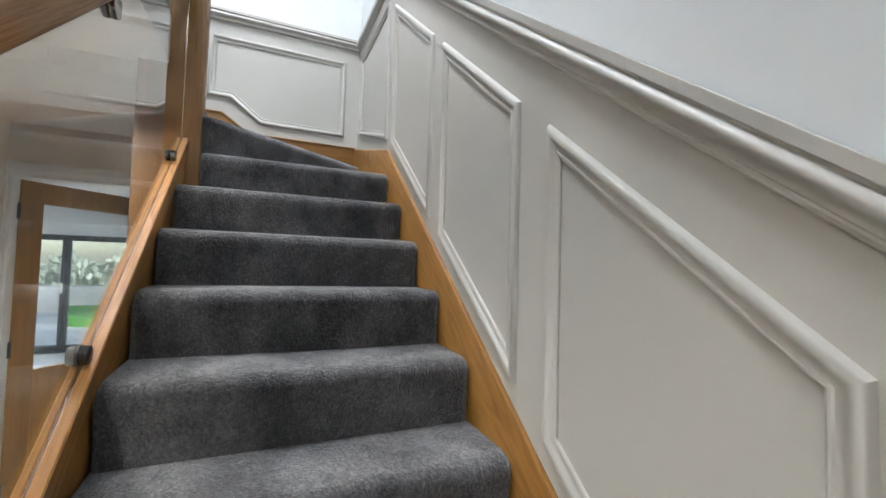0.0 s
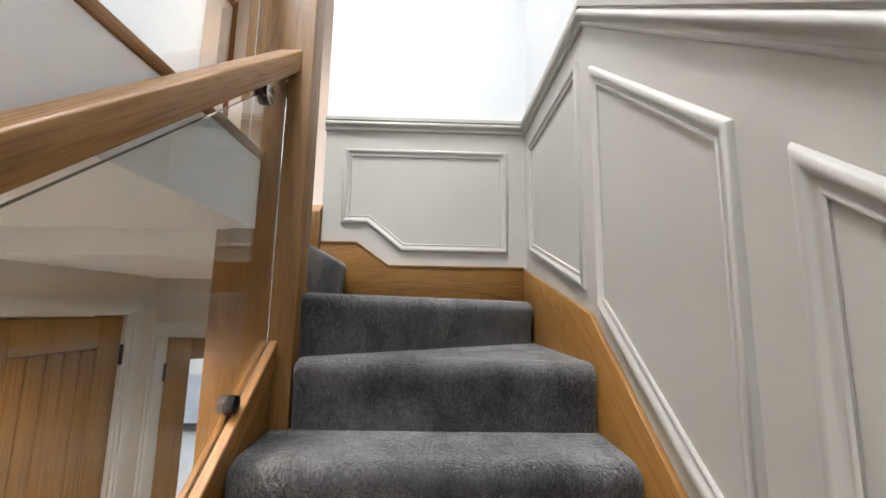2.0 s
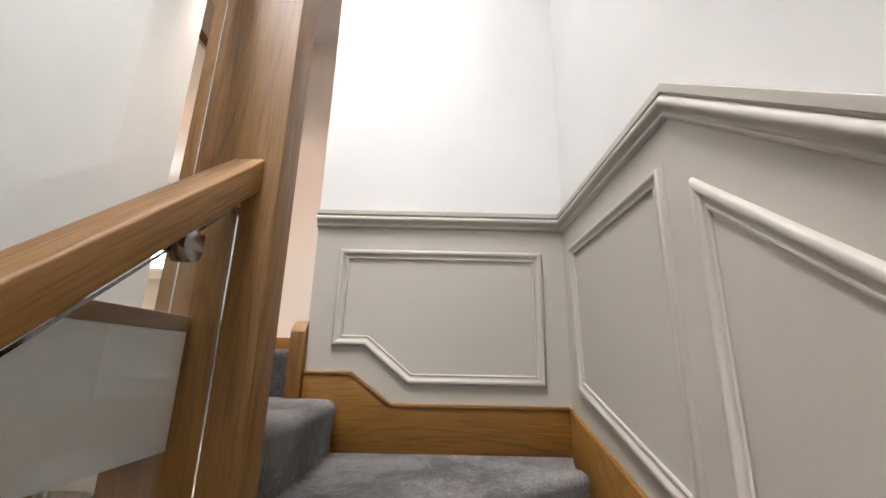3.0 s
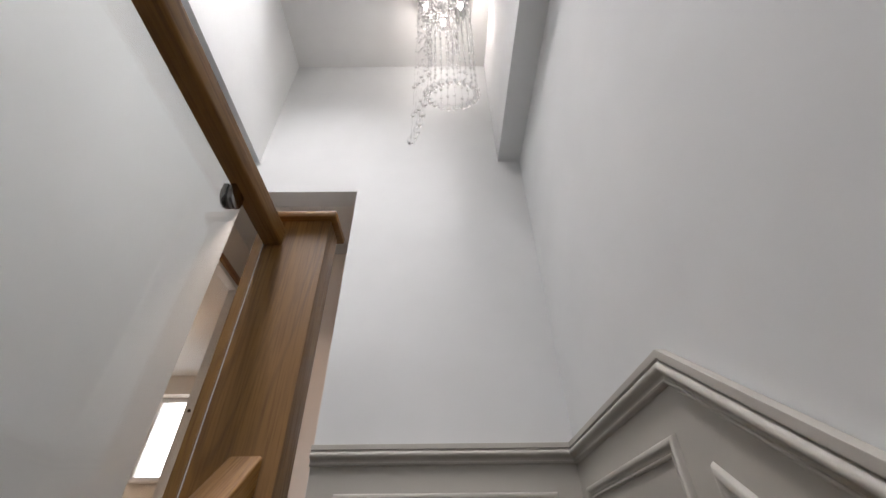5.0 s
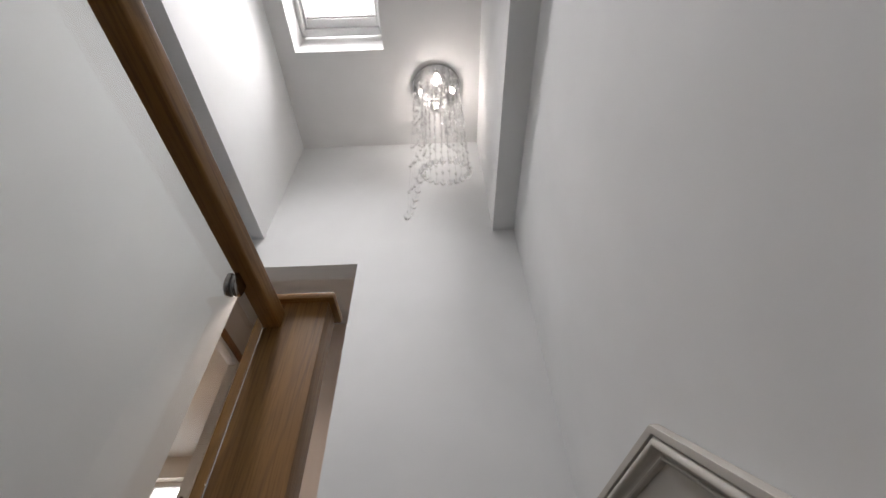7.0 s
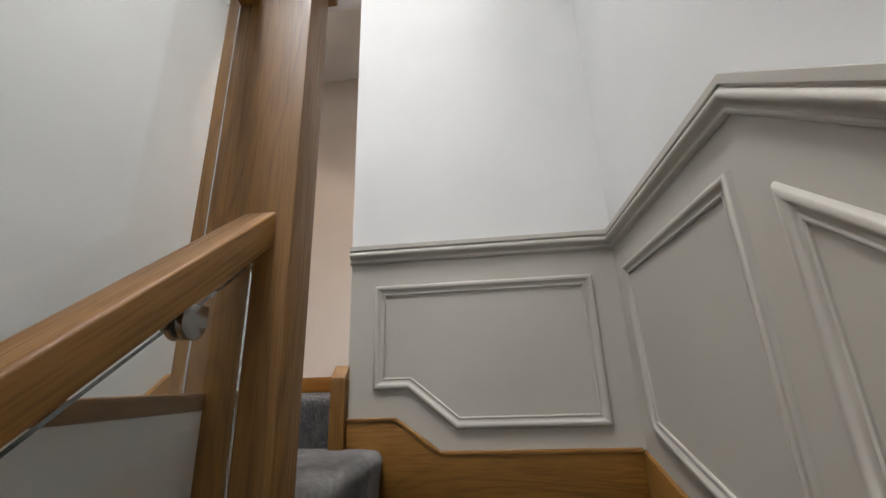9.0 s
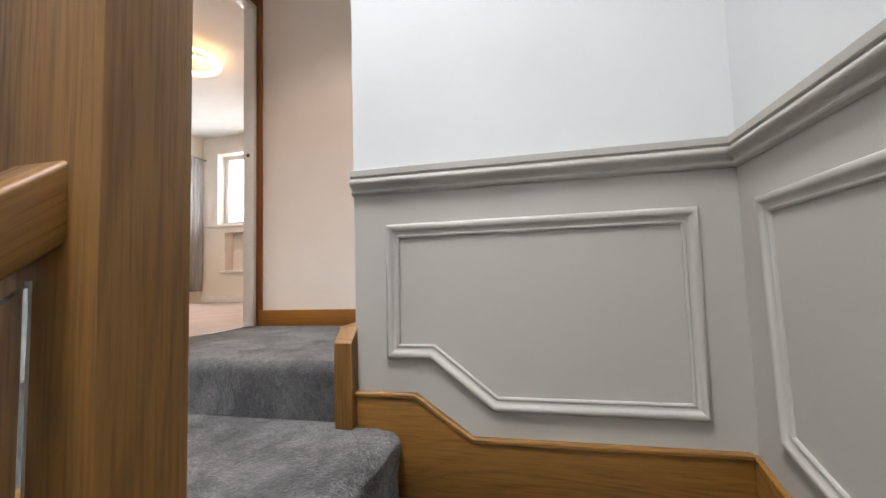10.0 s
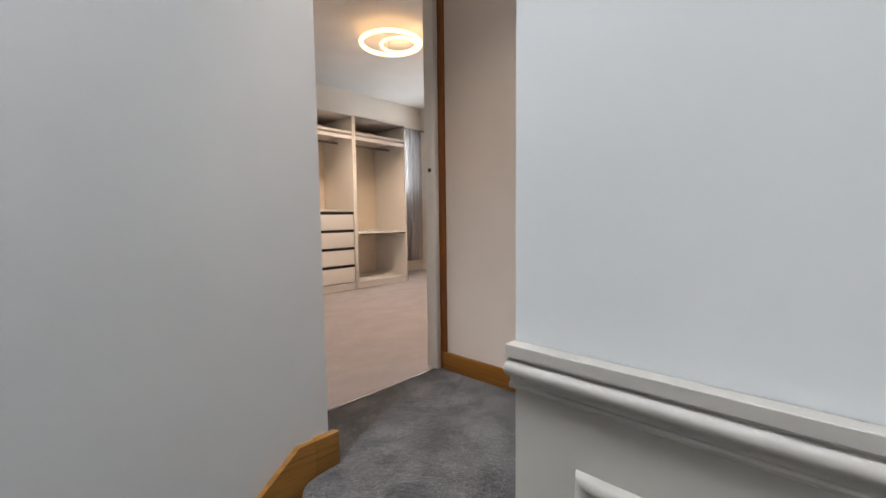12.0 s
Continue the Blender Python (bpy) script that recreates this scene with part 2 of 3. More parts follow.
# ---------------------------------------------------------------- levels and plan
FLOOR, RISE, GO = -0.075, 0.18, 0.2295
S1, WIND, HALF, UP = 1.905, 2.085, 2.268, 2.446
Y1 = -0.898
SLOPE = 0.785
LX = -1.79


def nose(y):
    """Height of the line of the nosings."""
    return S1 - SLOPE * (Y1 - y)


# ---------------------------------------------------------------- structure
setting("wall_east", box(0, 0.2, -4.7, 0.2, FLOOR - 0.1, 4.745), M_WHITE, "white painted plaster wall beside the stairs", "wall")
setting("wall_east_dado", prism([(-4.7, nose(-4.7) + 0.0), (-4.7, nose(-4.7) + 1.0), (-0.862, 3.0), (0.0, 3.0), (0.0, 2.0), (-0.84, 1.9)], "x", -0.003, 0.001),
        M_GREIGE, "greige painted panelled lower wall up the stairs", "wall")
setting("wall_north", boxes((-1.033, 0.0, 0, 0.13, FLOOR - 0.1, 6.5), (-2.1, -1.033, 0, 0.13, 4.468, 6.5)), M_WHITE,
        "white painted wall at the head of the stairs with an opening", "wall")
setting("wall_north_dado", box(-1.031, -0.003, -0.003, 0.001, 1.9, 3.0), M_GREIGE, "greige painted panelled lower wall at the turn", "wall")
setting("wall_west_upper", box(-2.1, LX, -4.7, 0.11, 2.2, 4.745), M_WHITE, "white painted plaster wall of the upper landing", "wall")
setting("shaft_wall_east", box(-0.143, 0.2, -3.2, 0.0, 4.745, 6.5), M_WHITE, "white boxed-in side of the roof light shaft", "wall")
setting("shaft_wall_west", box(-2.1, -1.705, -3.2, 0.0, 4.745, 6.5), M_WHITE, "white boxed-in side of the roof light shaft", "wall")
setting("shaft_wall_south", box(-1.705, -0.143, -3.2, -3.05, 4.745, 6.5), M_WHITE, "white end of the roof light shaft", "wall")
setting("ceiling_landing", box(-2.1, 0.2, -4.7, -3.2, 4.745, 4.9), M_CEIL, "white landing ceiling", "ceiling")
SKX0, SKX1, SKY0, SKY1 = -1.565, -0.885, -1.95, -0.81
setting("ceiling_shaft", boxes((-1.705, SKX0, -3.05, 0, 5.98, 6.5), (SKX1, -0.143, -3.05, 0, 5.98, 6.5),
                               (SKX0, SKX1, SKY1, 0, 5.98, 6.5), (SKX0, SKX1, -3.05, SKY0, 5.98, 6.5)), M_CEIL,
        "white ceiling with a roof light opening", "ceiling")
setting("wall_south", boxes((-2.1, 0.2, -4.85, -4.7, FLOOR - 0.1, 3.35), (-2.1, 0.2, -4.85, -4.7, 4.45, 4.9), (-2.1, -1.6, -4.85, -4.7, 3.35, 4.45),
                            (-0.5, 0.2, -4.85, -4.7, 3.35, 4.45)), M_WHITE, "white wall behind the landing with an added opening for fill light", "wall")
setting("backdrop_landing_fill", box(-4.0, 2.0, -6.02, -6.0, 1.5, 7), M_SKYPANE, "bright overcast sky", "backdrop")

# hall below
setting("floor_hall", box(-2.3, 0.2, -4.85, 0.27, FLOOR - 0.1, FLOOR), M_LINO, "pale smooth hall floor", "floor")
setting("ceiling_hall", box(-1.89, -0.972, -4.7, -0.845, 2.255, 2.452), M_CEIL, "white landing slab with its painted edge", "ceiling")
setting("ceiling_half_landing", box(-1.89, -0.93, -0.845, 0.15, 2.18, 2.258), M_CEIL, "white soffit below the half landing", "ceiling")
HWX = -1.89
OD0, OD1, ODT = -0.735, -0.02, 2.01
setting("wall_west_hall", boxes((HWX - 0.16, HWX, -4.7, OD0, FLOOR, 2.25), (HWX - 0.16, HWX, OD1, 0.27, FLOOR, 2.25),
                                (HWX - 0.16, HWX, OD0, OD1, ODT, 2.25), (HWX - 0.3, HWX - 0.16, -1.2, 0.2, FLOOR, 2.25)), M_CREAM,
        "cream painted hall wall", "wall")
GD0, GD1, GDT = -1.875, -1.075, 1.90
setting("wall_hall_end", boxes((GD1, -0.9, 0.15, 0.27, FLOOR, 2.19), (HWX, GD1, 0.15, 0.27, GDT, 2.19)), M_CREAM,
        "cream painted wall at the end of the hall", "wall")
setting("wall_under_stairs", prism([(-3.3, FLOOR), (-0.9, FLOOR), (-0.9, 1.75), (-3.3, nose(-3.3) - 0.15)], "x", -0.925, -0.905), M_CREAM,
        "cream panel below the stair string", "wall")
setting("wall_under_turn", box(-0.925, -0.905, -0.8, 0.2, FLOOR, 2.05), M_CREAM, "cream panel below the turn", "wall")

# bedroom and its lobby
BX, BY = -5.03, 3.65
WX0, WX1, WZ0, WZ1 = -4.78, -3.75, 3.50, 4.50
setting("wall_lobby_north", box(-2.1, -0.9, 0.95, 1.08, 2.4, 4.8), M_BEIGE, "warm beige painted lobby wall", "wall")
setting("wall_lobby_east", box(-1.0, -0.9, 0.13, 0.95, 2.4, 4.8), M_BEIGE, "warm beige painted lobby wall", "wall")
setting("ceiling_lobby", box(-2.1, -0.9, 0.13, 0.95, 4.72, 4.8), M_CEIL, "white lobby ceiling", "ceiling")
DY0, DY1, DZT = 0.13, 0.937, 4.37
setting("wall_bedroom_east", boxes((-2.15, -2.1, -0.8, DY0, 2.4, 4.8), (-2.15, -2.1, DY1, BY, 2.4, 4.8), (-2.15, -2.1, DY0, DY1, DZT, 4.8)), M_BEIGE,
        "warm beige wall with a bedroom doorway", "wall")
VY0, VY1, VZ1 = 2.90, 3.60, 4.38
setting("wall_bedroom_west", boxes((BX - 0.2, BX, -0.8, VY0, 2.4, 4.8), (BX - 0.2, BX, VY1, BY, 2.4, 4.8), (BX - 0.2, BX, VY0, VY1, 2.4, WZ0), (BX - 0.2, BX, VY0, VY1, VZ1, 4.8)), M_CREAM, "cream bedroom wall behind the wardrobe", "wall")
setting("wall_bedroom_south", box(BX, -2.1, -0.9, -0.8, 2.4, 4.8), M_CREAM, "cream bedroom wall", "wall")
NX0, NX1, NZ0, NZ1 = -4.66, -4.15, 2.87, 3.39
setting("wall_bedroom_north", boxes((BX, WX0, BY, BY + 0.28, 2.4, 4.8), (WX1, -2.1, BY, BY + 0.28, 2.4, 4.8), (WX0, WX1, BY, BY + 0.28, WZ1, 4.8),
                                    (WX0, NX0, BY, BY + 0.28, 2.4, WZ0), (NX1, WX1, BY, BY + 0.28, 2.4, WZ0), (NX0, NX1, BY, BY + 0.28, 2.4, NZ0),
                                    (NX0, NX1, BY, BY + 0.28, NZ1, WZ0), (NX0, NX1, BY + 0.16, BY + 0.28, NZ0, NZ1)), M_CREAM,
        "cream bedroom wall with a window and a small niche", "wall")
setting("ceiling_bedroom", box(BX, -2.1, -0.8, BY, 4.75, 4.85), M_CEIL, "white bedroom ceiling", "ceiling")
setting("floor_bedroom", box(BX, -2.105, -0.8, BY, 2.34, 2.442), M_CARPET_P, "dusty pink-grey bedroom carpet", "floor")
setting("floor_landing", box(LX, -1.06, -4.7, -0.86, 2.43, 2.457), M_CARPET, "charcoal carpet on the upper landing", "floor")
setting("threshold_strip", box(-2.112, -2.102, DY0, DY1, 2.44, 2.448, 0.002), M_CHROME, "steel carpet joining strip in the doorway", "trim")
setting("baseboard_bedroom_north", box(BX, -2.2, BY - 0.015, BY, 2.442, 2.53, 0.003), M_TRIMW, "white bedroom skirting board", "baseboard")
setting("baseboard_lobby", box(-2.07, -0.95, 0.93, 0.948, UP, UP + 0.088, 0.003), M_OAK_B, "honey oak lobby skirting board", "baseboard")
setting("trim_niche_sill", box(NX0 - 0.04, NX1 + 0.04, BY - 0.05, BY + 0.1, NZ0 - 0.03, NZ0, 0.004), M_TRIMW, "white niche shelf", "trim")
setting("trim_window_sill", box(WX0 - 0.15, WX1 + 0.1, BY - 0.06, BY + 0.14, WZ0 - 0.03, WZ0, 0.005), M_TRIMW, "white window sill board", "trim")

# bedroom doorway: lining, architrave, strike plate
frame_thing = thing("door_frame", (-2.15, DY1, UP), "red-brown oak architrave round a pale door lining", "door frame")
part("lining", boxes((-2.156, -2.09, DY1 - 0.03, DY1, UP, DZT, 0.002), (-2.156, -2.09, DY0, DY0 + 0.03, UP, DZT, 0.002), (-2.156, -2.09, DY0 + 0.03, DY1 - 0.03, DZT - 0.03, DZT, 0.002)),
     M_TRIMW, frame_thing, "pale painted door lining")
part("architrave", box(-2.105, -2.054, DY1 + 0.001, DY1 + 0.012, UP, DZT + 0.05, 0.003), M_OAK_R, frame_thing)
part("architrave", box(-2.105, -2.07, DY0 - 0.02, DY1 - 0.005, DZT + 0.005, DZT + 0.05, 0.004), M_OAK_R, frame_thing)
part("latch_keep", cyl(bmesh.new(), (-2.122, DY1 - 0.034, 3.44), (-2.122, DY1 - 0.029, 3.44), 0.011, 16), M_CHROME, frame_thing, "small round steel latch keep")
part("latch_hole_shade", cyl(bmesh.new(), (-2.122, DY1 - 0.036, 3.44), (-2.122, DY1 - 0.033, 3.44), 0.006, 12), M_DARK, frame_thing, "black disc for the shade in the latch hole")

# bedroom window
win = thing("window_1", (-4.25, BY + 0.15, WZ0), "white framed casement window with bright daylight outside", "window")
win["kind"] = "structure"
part("window_frame", boxes((WX0, WX0 + 0.06, BY + 0.14, BY + 0.21, WZ0, WZ1, 0.006), (WX1 - 0.06, WX1, BY + 0.14, BY + 0.21, WZ0, WZ1, 0.006),
                           (WX0 + 0.06, WX1 - 0.06, BY + 0.14, BY + 0.21, WZ0, WZ0 + 0.06, 0.006), (WX0 + 0.06, WX1 - 0.06, BY + 0.14, BY + 0.21, WZ1 - 0.06, WZ1, 0.006)),
     M_UPVC, win)
part("mullion", box(-4.29, -4.23, BY + 0.14, BY + 0.21, WZ0 + 0.06, WZ1 - 0.06, 0.006), M_UPVC, win)
pane = part("pane", box(WX0 + 0.05, WX1 - 0.05, BY + 0.17, BY + 0.176, WZ0 + 0.05, WZ1 - 0.05), M_GLASS, win)
pane.visible_shadow = False
setting("backdrop_window", box(-8, -1, 6.4, 6.42, 2.6, 7), M_SKYPANE, "bright overcast sky", "backdrop")


# ---------------------------------------------------------------- staircase
def tread(a, b, rest, zt, zb, r=0.038, over=0.010, seg=7):
    """A carpeted step: rounded nosing from a to b (plan points), the rest of the outline behind, the riser set back under it."""
    a, b = Vector(a), Vector(b)
    u = (b - a).normalized()
    inw = Vector((-u.y, u.x))
    c = sum((Vector(p) for p in rest), Vector((0, 0))) / len(rest)
    if inw.dot(c - a) < 0:
        inw = -inw
    bm = bmesh.new()
    L = (b - a).length
    stations = [(0, 1.0), (0.002, 0.7), (0.006, 0.38), (0.012, 0.12), (0.02, 0)]
    us = [(s, k) for s, k in stations] + [(L * f, 0) for f in (0.25, 0.5, 0.75)] + [(L - s, k) for s, k in reversed(stations)]
    rings = []
    for s, k in us:
        d = k * 0.014
        p = a + u * s
        ring = [(p + inw * (over + d), zb), (p + inw * (over + d), zt - 0.115), (p + inw * (0.004 + d), zt - 0.07)]
        for i in range(seg + 1):
            t = math.pi / 2 * i / seg
            ring.append((p + inw * (r - (r - d) * math.cos(t)), zt - r + (r - d) * math.sin(t)))
        ring.append((p + inw * 0.06, zt - d * (0.4 if k else 0)))
        rings.append([bm.verts.new((q.x, q.y, z)) for q, z in ring])
    for i in range(len(rings) - 1):
        for k in range(len(rings[0]) - 1):
            bm.faces.new((rings[i][k], rings[i + 1][k], rings[i + 1][k + 1], rings[i][k + 1]))
    top = [bm.verts.new((p[0], p[1], zt)) for p in rest]
    low = [bm.verts.new((p[0], p[1], zb)) for p in rest]
    bm.faces.new([r_[-1] for r_ in rings] + top)
    for i in range(len(rest) - 1):
        bm.faces.new((top[i], top[i + 1], low[i + 1], low[i]))
    bm.faces.new(rings[0] + [top[-1], low[-1]])
    bm.faces.new(rings[-1] + [top[0], low[0]])
    bm.faces.new([r_[0] for r_ in rings] + low)
    return bm


stair = thing("staircase", (-0.45, -3.2, FLOOR), "charcoal carpeted winding stairs between oak strings", "stairs")
for k in range(11):
    y, z = Y1 - GO * k, S1 - RISE * k
    back = [(-0.019, y + 0.30), (-0.885, y + 0.30)] if k else [(-0.019, -0.15), (-0.86, -0.80)]
    part("step", tread((-0.885 if k else -0.836, y), (-0.019, y), back, z, max(z - RISE, FLOOR + 0.002)), M_CARPET, stair)
part("step", tread((-0.862, -0.868), (-0.019, -0.215), [(-0.019, -0.018), (-0.95, -0.018), (-0.95, -0.79)], WIND, S1 - 0.002), M_CARPET, stair, "carpeted winder step")
part("step", tread((-0.887, -0.018), (-0.887, -0.835), [(-0.96, -0.835), (-0.96, -0.018)], HALF, WIND - 0.002), M_CARPET, stair, "carpeted step up to the half landing")
part("half_landing", prism([(-0.96, -0.018), (-0.96, -0.835), (LX, -0.835), (LX, 0.06), (-1.03, 0.06), (-1.03, -0.018)], "z", 2.20, HALF), M_CARPET, stair, "carpeted half landing")
part("step", tread((LX + 0.02, 0.0), (-1.083, 0.0), [(-1.0, 0.10), (-1.0, 0.948), (-2.098, 0.948), (-2.098, 0.112), (LX + 0.02, 0.112)], UP, HALF - 0.002), M_CARPET, stair, "carpeted top step and lobby floor")
part("riser", box(LX + 0.02, -1.06, -0.86, -0.838, HALF - 0.01, 2.455), M_CARPET, stair)
# wall string and its kink onto the level skirting
ks = [(-3.4, nose(-3.4) + 0.085), (-0.84, 2.037), (0.0, 2.25), (0.0, 1.8), (-0.84, 1.6), (-3.4, nose(-3.4) - 0.3)]
part("string", prism(ks, "x", -0.019, -0.0035, 0.003), M_OAK_S, stair, "oak wall string")
part("string", prism([(-3.4, nose(-3.4) - 0.005), (-0.893, nose(-0.893) - 0.005), (-0.893, 1.6), (-3.4, nose(-3.4) - 0.30)], "x", -0.93, -0.889, 0.003), M_OAK_S, stair, "oak outer string")

# skirtings at the turn
def skirt(points, axis, lo, hi, name, label, material=M_OAK_X):
    return setting(name, prism(points, axis, lo, hi, 0.0035), material, label, "baseboard")


skirt([(-0.02, 2.08), (-0.02, 2.25), (-0.688, 2.25), (-0.847, 2.362), (-1.026, 2.362), (-1.026, 2.26), (-0.93, 2.2), (-0.93, 2.08)], "y", -0.02, -0.0035,
      "baseboard_turn", "oak skirting stepping up at the turn")
setting("trim_skirting_cap", sweep([(-0.02, 2.25), (-0.688, 2.25), (-0.847, 2.362), (-1.026, 2.362)],
                                   [(-0.006, 0.004), (-0.006, 0.021), (-0.003, 0.025), (0.004, 0.025), (0.006, 0.022), (0.006, 0.004)], False,
                                   lambda u, v, h: (u, -h, v)), M_OAK_X, "rounded oak skirting top", "trim")
skirt([(-0.86, 2.26), (-0.86, 2.397), (-0.184, 2.397), (0.0, 2.55), (0.10, 2.55), (0.10, 2.26)], "x", LX, LX + 0.02, "baseboard_landing",
      "oak skirting stepping up beside the top step", M_OAK_Y)
setting("trim_skirting_end", box(LX - 0.002, LX + 0.024, 0.055, 0.135, 2.40, 2.552, 0.003), M_OAK_Y, "oak skirting end block", "trim")
post = thing("jamb_post", (-1.075, 0.05, HALF), "short square oak post with a sloping top beside the step", "post")
part("post", prism([(-0.045, HALF), (0.10, HALF), (0.10, 2.556), (0.0, 2.554), (-0.040, 2.516), (-0.045, 2.510)], "x", -1.082, -1.027, 0.002), M_OAK_Z, post)

# ---------------------------------------------------------------- wall mouldings
PROFILE = [(0.0, 0.003), (0.001, 0.007), (0.0035, 0.0125), (0.007, 0.0165), (0.0115, 0.018), (0.016, 0.017), (0.020, 0.0145), (0.023, 0.0115),
           (0.028, 0.009), (0.033, 0.0085), (0.0355, 0.0105), (0.0385, 0.0105), (0.042, 0.008), (0.042, 0.003)]
DADO = [(0.0, 0.003), (0.0, 0.026), (-0.001, 0.027), (-0.018, 0.027), (-0.019, 0.026), (-0.020, 0.0195), (-0.0245, 0.019), (-0.026, 0.023), (-0.029, 0.028),
        (-0.033, 0.031), (-0.038, 0.032), (-0.043, 0.0305), (-0.047, 0.0265), (-0.050, 0.021), (-0.053, 0.016), (-0.057, 0.0135), (-0.061, 0.0135), (-0.0625, 0.0165),
        (-0.066, 0.018), (-0.070, 0.0165), (-0.073, 0.012), (-0.074, 0.003)]


def on_east(u, v, h):
    return (-h, u, v)


def on_north(u, v, h):
    return (u, -h, v)


def moulding(points, place, label):
    c = sum((Vector(p) for p in points), Vector((0, 0))) / len(points)
    turn = sum(points[i][0] * points[(i + 1) % len(points)][1] - points[(i + 1) % len(points)][0] * points[i][1] for i in range(len(points)))
    pts = points if turn > 0 else points[::-1]
    setting("trim_panel", sweep(pts, PROFILE, True, place), M_GREIGE, label, "moulding")


def ptop(y):
    return 2.795 - 0.810 * (-0.873 - y)


def pbot(y):
    return 2.061 - SLOPE * (-0.880 - y)


moulding([(-0.096, 2.853), (-0.096, 2.322), (-0.631, 2.322), (-0.805, 2.462), (-0.945, 2.462), (-0.928, 2.853)][:4] + [(-0.935, 2.462), (-0.93, 2.853)], on_north,
         "greige panel moulding with a stepped lower corner")
moulding([(-0.095, 2.855), (-0.788, 2.860), (-0.795, 2.107), (-0.12, 2.318)], on_east, "greige panel moulding beside the corner")
for y0, y1 in ((-0.888, -1.430), (-1.525, -2.022), (-2.135, -2.665), (-2.78, -3.3)):
    moulding([(y0, ptop(y0)), (y1, ptop(y1)), (y1, pbot(y1)), (y0, pbot(y0))], on_east, "greige sloping panel moulding up the stairs")


def dado_z(y):
    return 3.026 - 0.806 * (-0.862 - y)


setting("trim_dado_rail_east", sweep([(0.0, 3.019), (-0.862, 3.026), (-4.7, dado_z(-4.7))][::-1], DADO, False, on_east), M_GREIGE,
        "greige dado rail climbing the stair wall", "dado rail")
setting("trim_dado_rail_north", sweep([(-1.034, 3.019), (-0.0, 3.019)], DADO, False, on_north), M_GREIGE,
        "greige dado rail across the turn", "dado rail")

# ---------------------------------------------------------------- newel post and balustrades
newel = thing("newel_post", (-0.95, -0.83, FLOOR), "tall square oak newel post with a flat cap", "newel post")
part("post", box(-1.045, -0.838, -0.891, -0.80, FLOOR, 3.415, 0.004), M_OAK_Z, newel)
part("support_post", box(-1.078, -0.975, -0.889, -0.802, FLOOR, 2.252, 0.003), M_OAK_Z, newel)
part("cap", box(-1.064, -0.820, -0.910, -0.781, 3.413, 3.437, 0.007), M_OAK_X, newel)
part("glass_channel", box(-0.9113, -0.9067, -0.8935, -0.885, nose(-0.893) + 0.035, 2.70), M_GREIGE, newel, "pale glazing strip")
part("glass_channel", box(-1.0138, -1.0092, -0.8935, -0.885, 2.481, 3.325), M_GREIGE, newel, "pale glazing strip")


def clip(parent, x, y, z, up=1):
    """A D-shaped steel glass clip: two cheeks with a gasket between; up: the way of its flat end."""
    def cheek(x0, x1, r, bev):
        pts = [(y + r * math.cos(a), z + up * r * math.sin(a)) for a in [math.pi + math.pi * i / 14 for i in range(15)]]
        pts += [(y + r, z + up * r), (y - r, z + up * r)]
        return prism(pts, "x", x0, x1, bev)
    c = part("glass_clip", cheek(x + 0.0055, x + 0.017, 0.025, 0.0012), M_CHROME, parent, "brushed steel glass clip")
    part("cheek", cheek(x - 0.017, x - 0.0055, 0.025, 0.0012), M_CHROME, c)
    part("gasket", cheek(x - 0.0053, x + 0.0053, 0.0225, 0), M_RUBBER, c, "black rubber gasket")


def stud(parent, x, y, z):
    """A round glass stud standing on the base rail."""
    s = part("glass_stud", cyl(bmesh.new(), (x + 0.0055, y, z), (x + 0.020, y, z), 0.021, 28, 0.019), M_STUD, parent, "round polished steel glass stud, its dark reflection put into the colour")
    part("rear_disc", cyl(bmesh.new(), (x - 0.020, y, z), (x - 0.0055, y, z), 0.019, 28, 0.021), M_CHROME, s)
    part("gasket", cyl(bmesh.new(), (x - 0.0053, y, z), (x + 0.0053, y, z), 0.0195, 24), M_RUBBER, s, "black rubber gasket")


def handrail(parent, x0, x1, p, q, h, name="handrail", material=M_OAK_S):
    """A rounded rail between (y, z) points of its top edge, h deep."""
    (ya, za), (yb, zb) = p, q
    bm = bmesh.new()
    w, e = x1 - x0, 0.006
    sec = []
    for cx, cz, a0 in ((x0 + e, -e, 180), (x1 - e, -e, 90), (x1 - e, -h + e, 0), (x0 + e, -h + e, -90)):
        for i in range(4):
            t = radians(a0 - 30 * i)
            sec.append((cx + e * math.cos(t), cz + e * math.sin(t)))
    A = [bm.verts.new((x, ya, za + z)) for x, z in sec]
    B = [bm.verts.new((x, yb, zb + z)) for x, z in sec]
    bm.faces.new(A)
    bm.faces.new(B[::-1])
    for i in range(len(sec)):
        j = (i + 1) % len(sec)
        bm.faces.new((A[i], A[j], B[j], B[i]))
    return part(name, bm, material, parent)


lower = thing("stair_balustrade", (-0.915, -3.2, FLOOR), "oak and glass balustrade sloping up the stairs", "balustrade")
RT = 0.889
handrail(lower, -0.938, -0.872, (-3.35, nose(-3.35) + RT - 0.006), (-0.8905, nose(-0.8905) + RT), 0.070)
SEC = [(-0.928, -0.03), (-0.928, 0.038), (-0.925, 0.041), (-0.917, 0.041), (-0.915, 0.039), (-0.915, 0.030), (-0.903, 0.030), (-0.903, 0.039),
       (-0.901, 0.041), (-0.883, 0.041), (-0.880, 0.038), (-0.880, -0.03)]
bm = bmesh.new()
ends = [[bm.verts.new((x, y, nose(y) + z)) for x, z in SEC] for y in (-3.35, -0.8905)]
for i in range(len(SEC)):
    j = (i + 1) % len(SEC)
    bm.faces.new((ends[0][i], ends[0][j], ends[1][j], ends[1][i]))
for e in ends:
    bm.faces.new(e)
